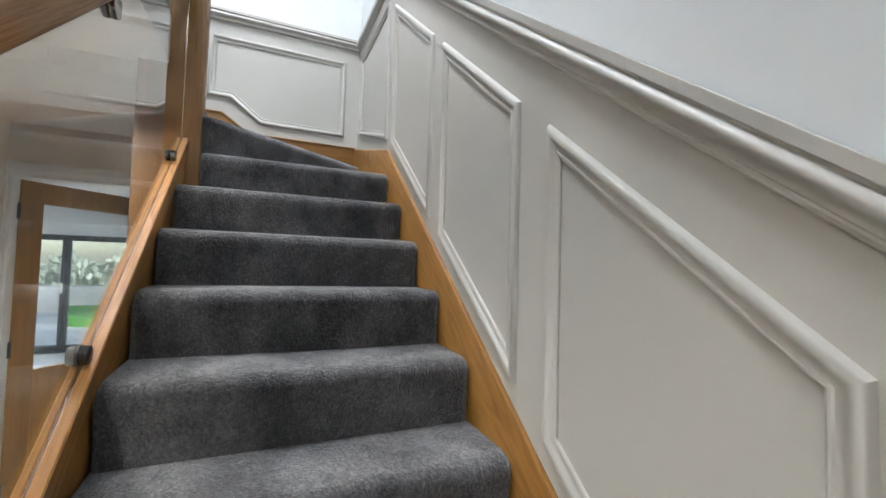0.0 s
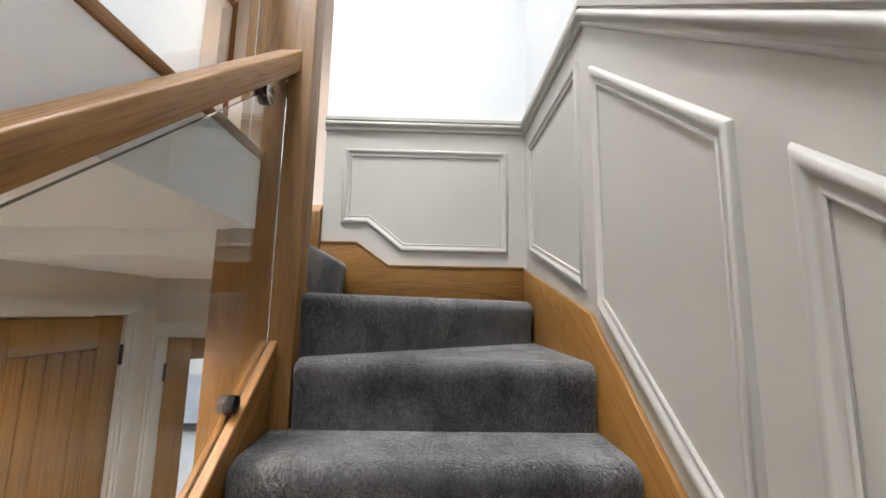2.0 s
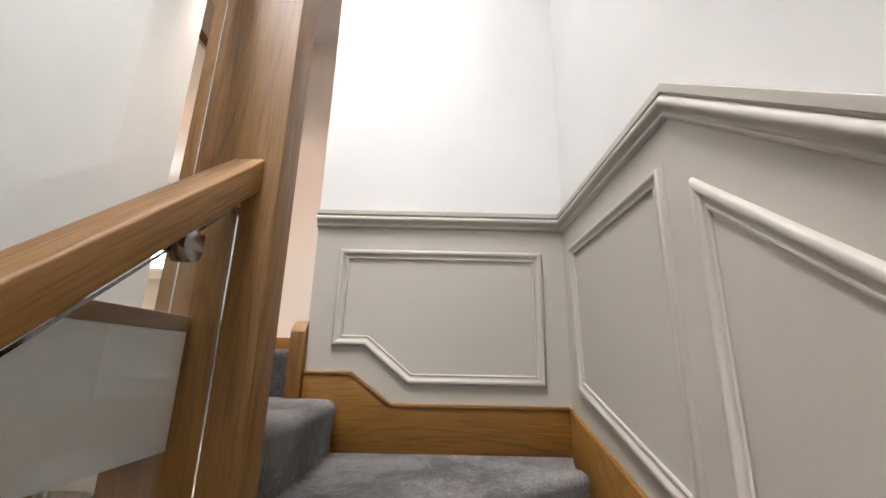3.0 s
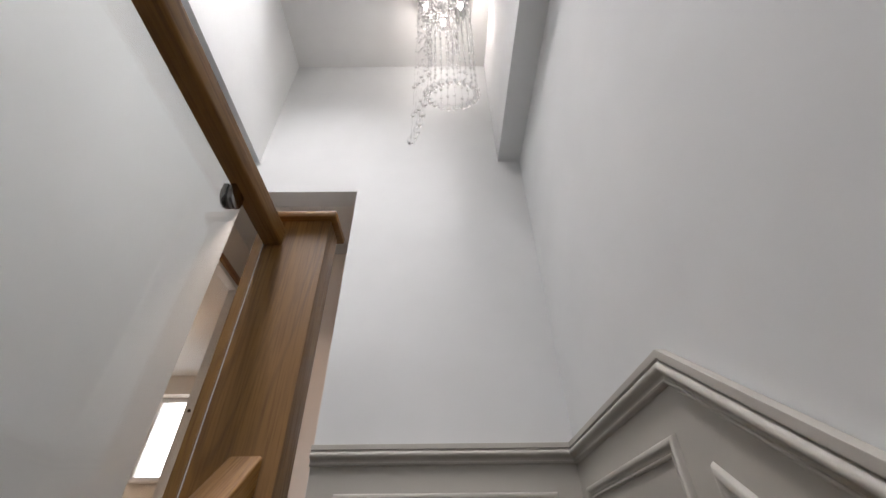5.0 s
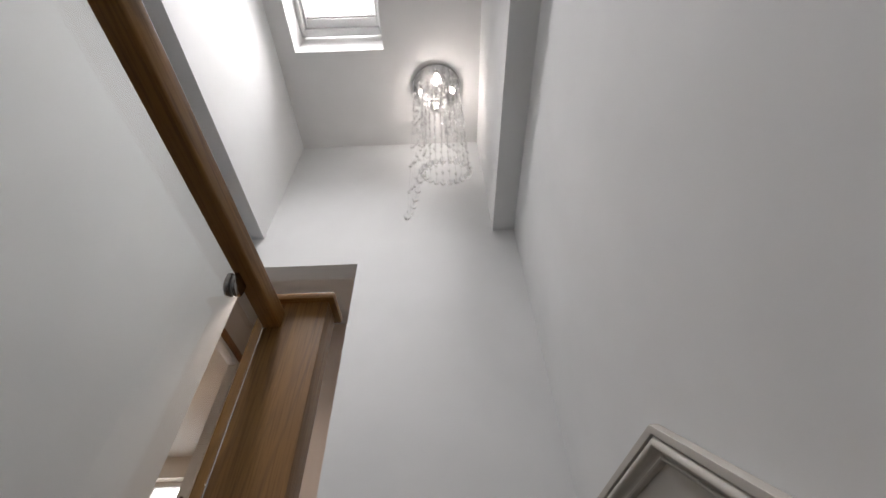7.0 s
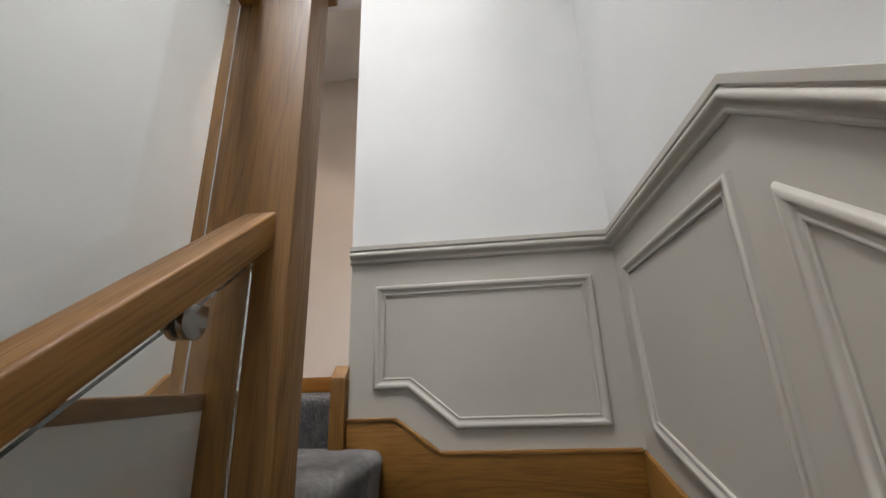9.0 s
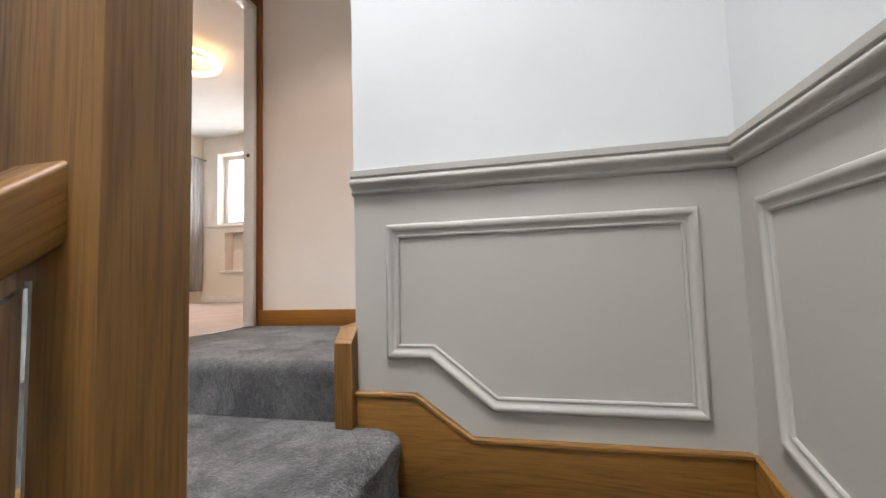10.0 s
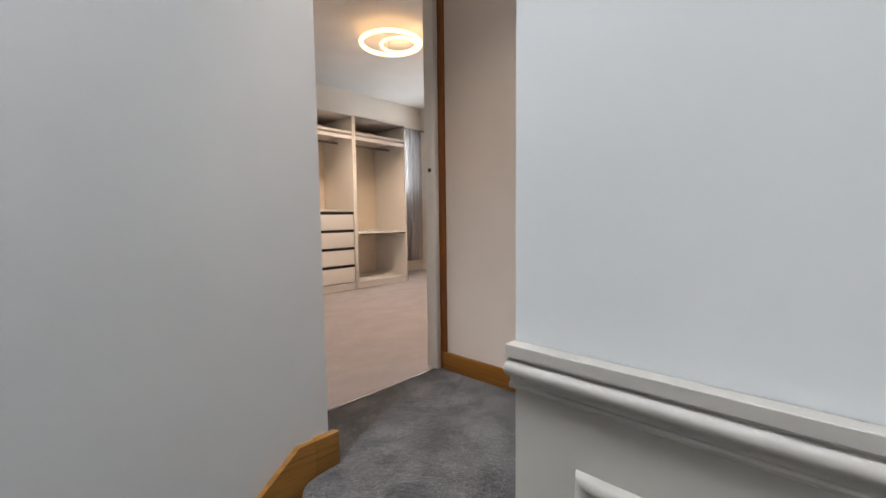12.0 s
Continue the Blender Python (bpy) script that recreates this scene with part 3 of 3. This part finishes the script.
part("base_rail", bm, M_OAK_S, lower, "grooved oak base rail")
gz = [(-3.3, nose(-3.3) + 0.031), (-0.895, nose(-0.895) + 0.031), (-0.895, nose(-0.895) + 0.788), (-3.3, nose(-3.3) + 0.788)]
p_ = part("glass_pane", prism(gz, "x", -0.9135, -0.9045), M_GLASS, lower, "clear toughened glass pane")
p_.visible_shadow = False
for y in (-1.035, -1.775, -2.515):
    clip(lower, -0.909, y, nose(y) + 0.777)
    stud(lower, -0.909, y - 0.048, nose(y - 0.048) + 0.070)

upper = thing("landing_balustrade", (-1.0, -2.2, UP), "level oak and glass balustrade along the landing edge", "balustrade")
handrail(upper, -1.014, -0.960, (-4.69, 3.382), (-0.8905, 3.382), 0.056, "handrail", M_OAK_Y)
part("base_rail", box(-1.06, -0.966, -4.69, -0.8915, 2.452, 2.480, 0.004), M_OAK_Y, upper, "oak base rail")
p_ = part("glass_pane", box(-1.0160, -1.0070, -4.6, -0.893, 2.474, 3.335), M_GLASS, upper, "clear toughened glass pane")
p_.visible_shadow = False
for y in (-1.09, -1.95, -2.8):
    clip(upper, -1.0115, y, 3.302)

# ---------------------------------------------------------------- roof light
rl = thing("window_2", (-1.22, -1.4, 6.3), "white framed roof light with bright sky", "roof light")
rl["kind"] = "structure"
part("window_frame", boxes((SKX0, SKX0 + 0.034, SKY0, SKY1 - 0.03, 6.25, 6.35, 0.005), (SKX1 - 0.046, SKX1 - 0.012, SKY0, SKY1 - 0.03, 6.25, 6.35, 0.005),
                           (SKX0 + 0.034, SKX1 - 0.046, SKY1 - 0.085, SKY1 - 0.03, 6.25, 6.35, 0.005), (SKX0 + 0.034, SKX1 - 0.046, SKY0, SKY0 + 0.08, 6.25, 6.35, 0.005)), M_UPVC, rl)
part("sash", boxes((SKX0 + 0.036, SKX0 + 0.056, SKY0 + 0.07, SKY1 - 0.087, 6.285, 6.36, 0.004), (SKX1 - 0.070, SKX1 - 0.048, SKY0 + 0.07, SKY1 - 0.087, 6.285, 6.36, 0.004),
                   (SKX0 + 0.056, SKX1 - 0.070, SKY1 - 0.150, SKY1 - 0.087, 6.285, 6.36, 0.004)), M_UPVC, rl)
part("gasket", box(SKX0 + 0.056, SKX1 - 0.070, SKY1 - 0.160, SKY1 - 0.1505, 6.31, 6.35), M_STEEL, rl, "grey glazing gasket")
p_ = part("pane", box(SKX0 + 0.04, SKX1 - 0.05, SKY0 + 0.05, SKY1 - 0.14, 6.37, 6.376), M_GLASS, rl)
p_.visible_shadow = False
setting("backdrop_roof_light", box(-2.5, 0.1, -2.9, 0.2, 6.9, 6.92), M_SKYPANE, "bright overcast sky", "backdrop")

# ---------------------------------------------------------------- hall doors
def moved(bm, m):
    bmesh.ops.transform(bm, matrix=m, verts=bm.verts)
    return bm


def boarded_door(m, w, h, at, label):
    """Oak door: stiles and rails round a field of upright boards; local x along the width, y through the leaf."""
    d = thing("door_1", at, label, "door")
    d["kind"] = "structure"
    s, t = 0.128, 0.04
    part("stile", moved(box(0, s, 0, t, 0, h, 0.003), m), M_OAK_D, d)
    part("stile", moved(box(w - s, w, 0, t, 0, h, 0.003), m), M_OAK_D, d)
    part("top_rail", moved(box(s, w - s, 0, t, h - s, h, 0.003), m), M_OAK_D, d)
    part("bottom_rail", moved(box(s, w - s, 0, t, 0, 0.2, 0.003), m), M_OAK_D, d)
    n = 5
    bw = (w - 2 * s) / n
    for i in range(n):
        part("board", moved(box(s + i * bw + 0.0045, s + (i + 1) * bw - 0.0045, 0.004, 0.034, 0.2, h - s - 0.009, 0.002), m), M_OAK_D, d)
    part("groove_shade_backing", moved(box(s, w - s, 0.022, 0.03, 0.2, h - s), m), M_OAK_R, d)
    for z in (0.22, 1.10, h - 0.17):
        part("hinge", moved(cyl(bmesh.new(), (w + 0.006, -0.004, z - 0.045), (w + 0.006, -0.004, z + 0.045), 0.008, 12), m), M_BLACK, d, "dark steel hinge")
    return d


hall_m = Matrix.Translation((HWX - 0.01, -0.692, FLOOR + 0.004)) @ Matrix.Rotation(radians(90), 4, "Z")
boarded_door(hall_m, 0.636, 2.055, (HWX, -0.38, FLOOR), "closed oak cottage door with upright grooved boards")
for y0, y1, z0, z1 in ((-0.802, -0.728, FLOOR, 2.062), (-0.030, 0.044, FLOOR, 2.062), (-0.728, -0.030, 1.994, 2.062)):
    setting("trim_door_casing", boxes((HWX + 0.0, HWX + 0.014, y0, y1, z0, z1, 0.003), (HWX + 0.014, HWX + 0.022, y0 + 0.012, y1 - 0.012 if z1 - z0 > 1 else y1, z0 + (0 if z1 - z0 > 1 else 0.012), z1 - 0.012, 0.004)),
            M_TRIMW, "white painted stepped door casing", "trim")
for y in (-0.732, -0.045):
    setting("trim_door_lining", box(HWX - 0.15, HWX, y, y + 0.024, FLOOR, 2.0), M_TRIMW, "white door lining", "trim")
setting("trim_door_casing_end", boxes((HWX + 0.001, GD0 + 0.0, 0.136, 0.150, FLOOR, GDT + 0.06, 0.003), (GD0, GD1 + 0.06, 0.136, 0.150, GDT - 0.005, GDT + 0.06, 0.004)),
        M_TRIMW, "white painted casing round the kitchen doorway", "trim")
setting("trim_door_lining_end", boxes((HWX + 0.001, GD0 + 0.012, 0.15, 0.268, FLOOR, GDT), (GD0 + 0.012, GD1, 0.15, 0.268, GDT - 0.02, GDT)), M_TRIMW, "white lining of the kitchen doorway", "trim")

gm = Matrix.Translation((GD0 + 0.02, 0.225, FLOOR + 0.006)) @ Matrix.Rotation(radians(52), 4, "Z")
gd = thing("door_2", (-1.6, 0.5, FLOOR), "open oak door with a tall glass panel to the kitchen", "door")
gd["kind"] = "structure"
GW, GH = 0.765, 1.945
part("stile", moved(box(0, 0.115, 0, 0.04, 0, GH, 0.003), gm), M_OAK_D, gd)
part("stile", moved(box(GW - 0.115, GW, 0, 0.04, 0, GH, 0.003), gm), M_OAK_D, gd)
part("top_rail", moved(box(0.115, GW - 0.115, 0, 0.04, GH - 0.125, GH, 0.003), gm), M_OAK_D, gd)
part("lower_panel", moved(box(0.115, GW - 0.115, 0, 0.04, 0, 0.845, 0.003), gm), M_OAK_D, gd)
p_ = part("pane", moved(box(0.112, GW - 0.112, 0.017, 0.023, 0.842, GH - 0.12), gm), M_GLASS, gd)
p_.visible_shadow = False
for z in (0.2, 0.98, GH - 0.18):
    part("hinge", moved(cyl(bmesh.new(), (-0.006, -0.004, z - 0.045), (-0.006, -0.004, z + 0.045), 0.008, 12), gm), M_BLACK, gd, "dark steel hinge")
part("lever_handle", moved(boxes((GW - 0.17, GW - 0.05, -0.055, -0.04, 0.97, 0.99, 0.005), (GW - 0.07, GW - 0.05, -0.045, 0.0, 0.97, 0.99, 0.004)), gm), M_CHROME, gd, "brushed steel lever handle")

# ---------------------------------------------------------------- kitchen and garden
KX0, KX1, KY = -5.6, -0.9, 5.42
FX0, FX1, FZ1 = -5.16, -1.68, 1.78
LEAF = 0.87
setting("floor_kitchen", box(KX0, KX1, 0.27, KY, FLOOR - 0.1, FLOOR), M_LINO, "pale glossy kitchen floor", "floor")
setting("ceiling_kitchen", box(KX0, KX1, 0.27, KY, 2.2, 2.3), M_CEIL, "white kitchen ceiling", "ceiling")
setting("wall_kitchen", boxes((KX0 - 0.1, KX0, 0.27, KY, FLOOR, 2.3), (KX1, KX1 + 0.1, 0.27, KY, FLOOR, 2.3), (KX0, -2.05, 0.17, 0.27, FLOOR, 2.3),
                              (KX0, FX0, KY, KY + 0.2, FLOOR, 2.3), (FX1, KX1, KY, KY + 0.2, FLOOR, 2.3), (FX0, FX1, KY, KY + 0.2, FZ1, 2.3)), M_WHITE,
        "white kitchen walls round the garden doors", "wall")
bif = thing("door_3", (-2.95, KY + 0.1, FLOOR), "dark grey framed folding glass doors to the garden", "glass doors")
bif["kind"] = "structure"
part("head", box(FX0, FX1, KY + 0.05, KY + 0.13, FZ1 - 0.05, FZ1, 0.004), M_BLACK, bif)
part("track", box(FX0, FX1, KY + 0.05, KY + 0.13, FLOOR, FLOOR + 0.05, 0.004), M_BLACK, bif)
for i in range(4):
    x0 = FX0 + i * LEAF
    x1 = x0 + LEAF
    leaf = part("leaf", boxes((x0 + 0.003, x0 + 0.055, KY + 0.06, KY + 0.12, FLOOR + 0.05, FZ1 - 0.05, 0.004), (x1 - 0.055, x1 - 0.003, KY + 0.06, KY + 0.12, FLOOR + 0.05, FZ1 - 0.05, 0.004),
                              (x0 + 0.055, x1 - 0.055, KY + 0.06, KY + 0.12, FLOOR + 0.05, FLOOR + 0.12, 0.004), (x0 + 0.055, x1 - 0.055, KY + 0.06, KY + 0.12, FZ1 - 0.09, FZ1 - 0.05, 0.004)), M_BLACK, bif)
    p_ = part("pane", box(x0 + 0.05, x1 - 0.05, KY + 0.087, KY + 0.093, FLOOR + 0.11, FZ1 - 0.08), M_GLASS, leaf)
    p_.visible_shadow = False
part("door_handle", box(FX0 + 2 * LEAF - 0.04, FX0 + 2 * LEAF - 0.015, KY + 0.02, KY + 0.058, 0.86, 1.02, 0.005), M_TRIMW, bif, "white upright handle")
setting("ground", box(-60, 50, KY + 0.2, 90, FLOOR - 0.3, FLOOR - 0.02), M_STONE, "pale stone patio and ground", "ground")
setting("lawn", prism([(-4.75, 9.2), (-4.3, 8.6), (-3.4, 8.2), (6, 8.0), (10, 11.5), (-5.4, 11.5)], "z", FLOOR - 0.02, 0.10), M_GRASS, "bright green raised lawn", "grass")
setting("garden_wall", box(-14, 8, 11.5, 11.75, FLOOR - 0.02, 0.62, 0.02), M_STONE, "low pale rendered garden wall", "wall")
rng = random.Random(7)
hb = bmesh.new()
for k in range(5200):
    x = rng.uniform(-16, 8)
    top = 1.55 + 0.5 * math.sin(x * 1.1) + 0.4 * math.sin(x * 2.7 + 1)
    z = 0.25 + (top - 0.25) * rng.random() ** 0.8
    y = 15.2 + rng.uniform(-0.5, 0.9)
    s = rng.uniform(0.08, 0.2)
    q = Euler((rng.uniform(0, 6), rng.uniform(0, 6), rng.uniform(0, 6))).to_matrix()
    vs = [hb.verts.new(Vector((x, y, z)) + q @ Vector(v)) for v in ((-s, 0, 0), (0, -0.5 * s, 0.1 * s), (s, 0, 0), (0, 0.5 * s, 0.1 * s))]
    hb.faces.new(vs)
setting("backdrop_garden_bank", prism([(-17, 15.9), (9, 15.9), (9, 17), (-17, 17)], "z", -0.1, 1.1), M_HEDGE, "dim green garden bank behind the hedge", "backdrop")
tagged(link("hedge", hb, M_HEDGE), "loose grey-green hedge of small leaves", "hedge", "", "stuff")


# ---------------------------------------------------------------- hall downlight, with three added ones
def downlight(x, y, z):
    d = thing("downlight", (x, y, z), "recessed warm downlight with a white ring", "downlight", "recessed downlights")
    ring = bmesh.new()
    prof = [(0.030, 0.0), (0.033, -0.004), (0.042, -0.004), (0.046, -0.001), (0.046, 0.002)]
    rows = [[ring.verts.new((x + r * math.cos(a), y + r * math.sin(a), z + h)) for r, h in prof] for a in [2 * math.pi * i / 28 for i in range(28)]]
    for i in range(28):
        a, b = rows[i], rows[(i + 1) % 28]
        for k in range(len(prof) - 1):
            ring.faces.new((a[k], b[k], b[k + 1], a[k + 1]))
    part("ring", ring, M_TRIMW, d, "", True)
    part("lens", cyl(bmesh.new(), (x, y, z - 0.001), (x, y, z + 0.004), 0.031, 24), M_DOWN, d, "glowing lens")


downlight(-1.443, -1.264, 2.2545)
downlight(-1.40, -3.0, 2.2545)
downlight(-2.6, 3.0, 2.1995)
downlight(-1.5, 0.2, 4.7195)

# ---------------------------------------------------------------- chandelier
CX, CY, CZ = -0.49, -0.50, 5.98
ch = thing("chandelier", (CX, CY, CZ), "lit crystal drop chandelier with spiralling strands of glass beads", "chandelier")
plate = bmesh.new()
cyl(plate, (CX, CY, CZ - 0.001), (CX, CY, CZ - 0.03), 0.20, 48, 0.195)
part("ceiling_plate", plate, M_POLISH, ch, "round mirror-polished steel plate")
for i in range(4):
    a = radians(90 * i)
    x, y = CX + 0.125 * math.cos(a), CY + 0.12 * math.sin(a)
    holder = part("lamp_holder", cyl(bmesh.new(), (x, y, CZ - 0.03), (x, y, CZ - 0.06), 0.022, 16, 0.026), M_CHROME, ch)
    bb = bmesh.new()
    bmesh.ops.create_uvsphere(bb, u_segments=14, v_segments=8, radius=0.019, matrix=Matrix.Translation((x, y, CZ - 0.075)))
    part("bulb", bb, M_BULB, holder, "bright halogen bulb", True)


def bead(bm, at, r):
    bmesh.ops.create_icosphere(bm, subdivisions=1 if r < 0.011 else 2, radius=r, matrix=Matrix.Translation(at) @ Matrix.Diagonal((1, 1, 1.15, 1)))


def strand(x, y, z_end, big, gap=0.05):
    """A wire of beads, close together near the plate and further apart below, ending in a larger ball."""
    bm = bmesh.new()
    cyl(bm, (x, y, CZ - 0.03), (x, y, z_end), 0.0003, 3)
    z = CZ - 0.05 - rng.uniform(0, 0.03)
    while z > z_end + 0.04:
        bead(bm, (x + rng.uniform(-0.002, 0.002), y + rng.uniform(-0.002, 0.002), z), rng.choice((0.008, 0.0095, 0.0115)))
        z -= rng.uniform(0.8, 1.3) * gap * (1 + 3.2 * max(0.0, CZ - 0.60 - z))
    bead(bm, (x, y, z_end), big)
    part("bead_strand", bm, M_CRYSTAL, ch)


# a ring of hanging strands whose ends tilt, running out into a falling tail
for i in range(20):
    a = math.pi + 2 * math.pi * (i + 0.5) / 20
    strand(CX + 0.040 + 0.140 * math.cos(a), CY + 0.140 * math.sin(a), CZ - 1.27 + 0.10 * math.sin(a), 0.020)
for i in range(7):
    f = i / 6
    strand(CX - 0.105 - 0.070 * f, CY - 0.03 + 0.05 * math.sin(3 * f), CZ - 1.29 - 0.42 * f, 0.020, 0.11)
for i in range(30):
    a, r = rng.uniform(0, 6.28), 0.185 * math.sqrt(rng.random())
    strand(CX + r * math.cos(a), CY + r * math.sin(a), CZ - rng.uniform(0.30, 0.95), 0.0115)

# ---------------------------------------------------------------- bedroom things
WF, WB = -4.35, -4.93
ZB, ZT = 2.446, 4.285
T = 0.019


def wardrobe(y0, y1, label, drawers):
    w = thing("wardrobe_unit", ((WF + WB) / 2, (y0 + y1) / 2, ZB), label, "wardrobe", "open wardrobe units")
    part("side_panel", box(WB, WF, y0 + 0.001, y0 + T, ZB, ZT, 0.0015), M_MELA, w)
    part("side_panel", box(WB, WF, y1 - T, y1 - 0.001, ZB, ZT, 0.0015), M_MELA, w)
    part("top_panel", box(WB, WF, y0 + T, y1 - T, ZT - T, ZT, 0.0015), M_MELA, w)
    part("back_panel", box(WB, WB + 0.008, y0 + T, y1 - T, ZB + 0.07, ZT - T), M_WOODP, w, "pale birch back panel")
    part("plinth", box(WF - 0.03, WF - 0.012, y0 + T, y1 - T, ZB, ZB + 0.055), M_MELA, w)
    part("bottom_shelf", box(WB + 0.008, WF - 0.004, y0 + T, y1 - T, ZB + 0.055, ZB + 0.075, 0.0015), M_MELA, w)
    part("shelf", box(WB + 0.008, WF - 0.004, y0 + T, y1 - T, 4.085, 4.108, 0.0015), M_MELA, w)
    part("valance", box(WF - 0.03, WF - 0.006, y0 + T, y1 - T, 4.03, 4.065, 0.0015), M_MELA, w)
    part("hanging_rail", cyl(bmesh.new(), (WF - 0.28, y0 + T, 4.02), (WF - 0.28, y1 - T, 4.02), 0.012, 12), M_CHROME, w, "steel hanging rail")
    if drawers:
        z = ZB + 0.085
        for i in range(4):
            dr = part("drawer", box(WB + 0.06, WF - 0.01, y0 + T + 0.006, y1 - T - 0.006, z, z + 0.155, 0.002), M_MELA, w)
            part("grip_gap_shade", box(WF - 0.012, WF - 0.008, y0 + T + 0.004, y1 - T - 0.004, z + 0.157, z + 0.184), M_DARK, dr, "black strip for the shade in the finger gap")
            z += 0.186
        part("shelf", box(WB + 0.008, WF - 0.004, y0 + T, y1 - T, z + 0.003, z + 0.022, 0.0015), M_MELA, w)
    else:
        part("shelf", box(WB + 0.008, WF - 0.02, y0 + T, y1 - T, 3.03, 3.055, 0.0015), M_MELA, w)
        part("shelf_rail", box(WF - 0.02, WF - 0.008, y0 + 0.06, y1 - T, 3.022, 3.036), M_CHROME, w, "thin dark steel rail")
    return w


wardrobe(2.022, 2.742, "open white wardrobe unit with a shelf and rails", False)
wardrobe(1.300, 2.020, "open white wardrobe unit with four white drawers", True)
wardrobe(0.578, 1.298, "open white wardrobe unit with a shelf", False)

lamp = thing("ceiling_lamp", (-3.42, 1.77, 4.75), "glowing round warm white ceiling lamp with a curved inner bar", "ceiling lamp")


def tube(points, r, closed):
    cu = bpy.data.curves.new("tube", "CURVE")
    cu.dimensions = "3D"
    sp = cu.splines.new("POLY")
    sp.points.add(len(points) - 1)
    for p, q in zip(sp.points, points):
        p.co = (*q, 1)
    sp.use_cyclic_u = closed
    cu.bevel_depth, cu.bevel_resolution = r, 2
    ob = bpy.data.objects.new("tube", cu)
    me = bpy.data.meshes.new_from_object(ob)
    bm = bmesh.new()
    bm.from_mesh(me)
    bpy.data.objects.remove(ob)
    bpy.data.curves.remove(cu)
    bpy.data.meshes.remove(me)
    return bm


LXC, LYC, LZC = -3.42, 1.77, 4.66
part("base_plate", cyl(bmesh.new(), (LXC, LYC, 4.749), (LXC, LYC, 4.715), 0.06, 28), M_TRIMW, lamp)
RING = [2 * math.pi * i / 56 for i in range(56)]
part("outer_ring", tube([(LXC + 0.245 * math.cos(a), LYC + 0.245 * math.sin(a), LZC) for a in RING], 0.018, True), M_LED, lamp, "glowing warm ring")
part("inner_bar", tube([(LXC + 0.012 + 0.155 * math.cos(a), LYC + 0.085 + (0.13 if math.sin(a) > 0 else 0.155) * math.sin(a), LZC + 0.004) for a in RING], 0.012, True), M_LED, lamp,
     "glowing curved inner loop")
for i in range(3):
    a = radians(30 + 120 * i)
    part("arm", cyl(bmesh.new(), (LXC + 0.06 * math.cos(a), LYC + 0.06 * math.sin(a), 4.72), (LXC + 0.245 * math.cos(a), LYC + 0.245 * math.sin(a), LZC + 0.006), 0.006, 8), M_TRIMW, lamp)

w3 = thing("window_3", (BX - 0.1, 3.18, WZ0), "white framed bedroom window behind a sheer curtain", "window")
w3["kind"] = "structure"
part("window_frame", boxes((BX - 0.17, BX - 0.11, VY0, VY0 + 0.055, WZ0, VZ1, 0.005), (BX - 0.17, BX - 0.11, VY1 - 0.055, VY1, WZ0, VZ1, 0.005),
                           (BX - 0.17, BX - 0.11, VY0 + 0.055, VY1 - 0.055, WZ0, WZ0 + 0.055, 0.005), (BX - 0.17, BX - 0.11, VY0 + 0.055, VY1 - 0.055, VZ1 - 0.055, VZ1, 0.005)), M_UPVC, w3)
p_ = part("pane", box(BX - 0.143, BX - 0.137, VY0 + 0.05, VY1 - 0.05, WZ0 + 0.05, VZ1 - 0.05), M_GLASS, w3)
p_.visible_shadow = False
setting("backdrop_window_west", box(-7.2, -7.18, 0, 6, 1.5, 7), M_SKYPANE, "bright overcast sky", "backdrop")

M_VOILE, nt, _b = mat("grey_sheer_voile", (0.34, 0.33, 0.34), 0.9)
tl = nt.nodes.new("ShaderNodeBsdfTranslucent")
tl.inputs[0].default_value = (0.75, 0.74, 0.76, 1)
ms = nt.nodes.new("ShaderNodeMixShader")
ms.inputs[0].default_value = 0.55
nt.links.new(_b.outputs[0], ms.inputs[1])
nt.links.new(tl.outputs[0], ms.inputs[2])
tr = nt.nodes.new("ShaderNodeBsdfTransparent")
weave = nt.nodes.new("ShaderNodeMixShader")
weave.inputs[0].default_value = 0.5
nt.links.new(ms.outputs[0], weave.inputs[1])
nt.links.new(tr.outputs[0], weave.inputs[2])
nt.links.new(weave.outputs[0], nt.nodes["Material Output"].inputs[0])
cur = thing("curtain", (BX + 0.07, 3.0, 2.6), "grey sheer curtain hanging in folds over the window", "curtain")
cb = bmesh.new()
rows = []
for j in range(13):
    z = 2.60 + (4.415 - 2.60) * j / 12
    rows.append([cb.verts.new((BX + 0.07 + 0.022 * math.sin(i * 1.25) * (1 - 0.35 * j / 12) + 0.006 * math.sin(i * 0.7 + j * 0.4), 2.83 + 0.76 * i / 64, z)) for i in range(65)])
for j in range(12):
    for i in range(64):
        cb.faces.new((rows[j][i], rows[j][i + 1], rows[j + 1][i + 1], rows[j + 1][i]))
cloth = part("cloth", cb, M_VOILE, cur, "", True)
cloth.modifiers.new("thickness", "SOLIDIFY").thickness = 0.002
part("pole", cyl(bmesh.new(), (BX + 0.07, 2.82, 4.42), (BX + 0.07, 3.64, 4.42), 0.008, 12), M_STEEL, cur, "slim grey curtain pole")
for y in (2.84, 3.61):
    part("bracket", box(BX, BX + 0.075, y - 0.006, y + 0.006, 4.413, 4.427), M_STEEL, cur)
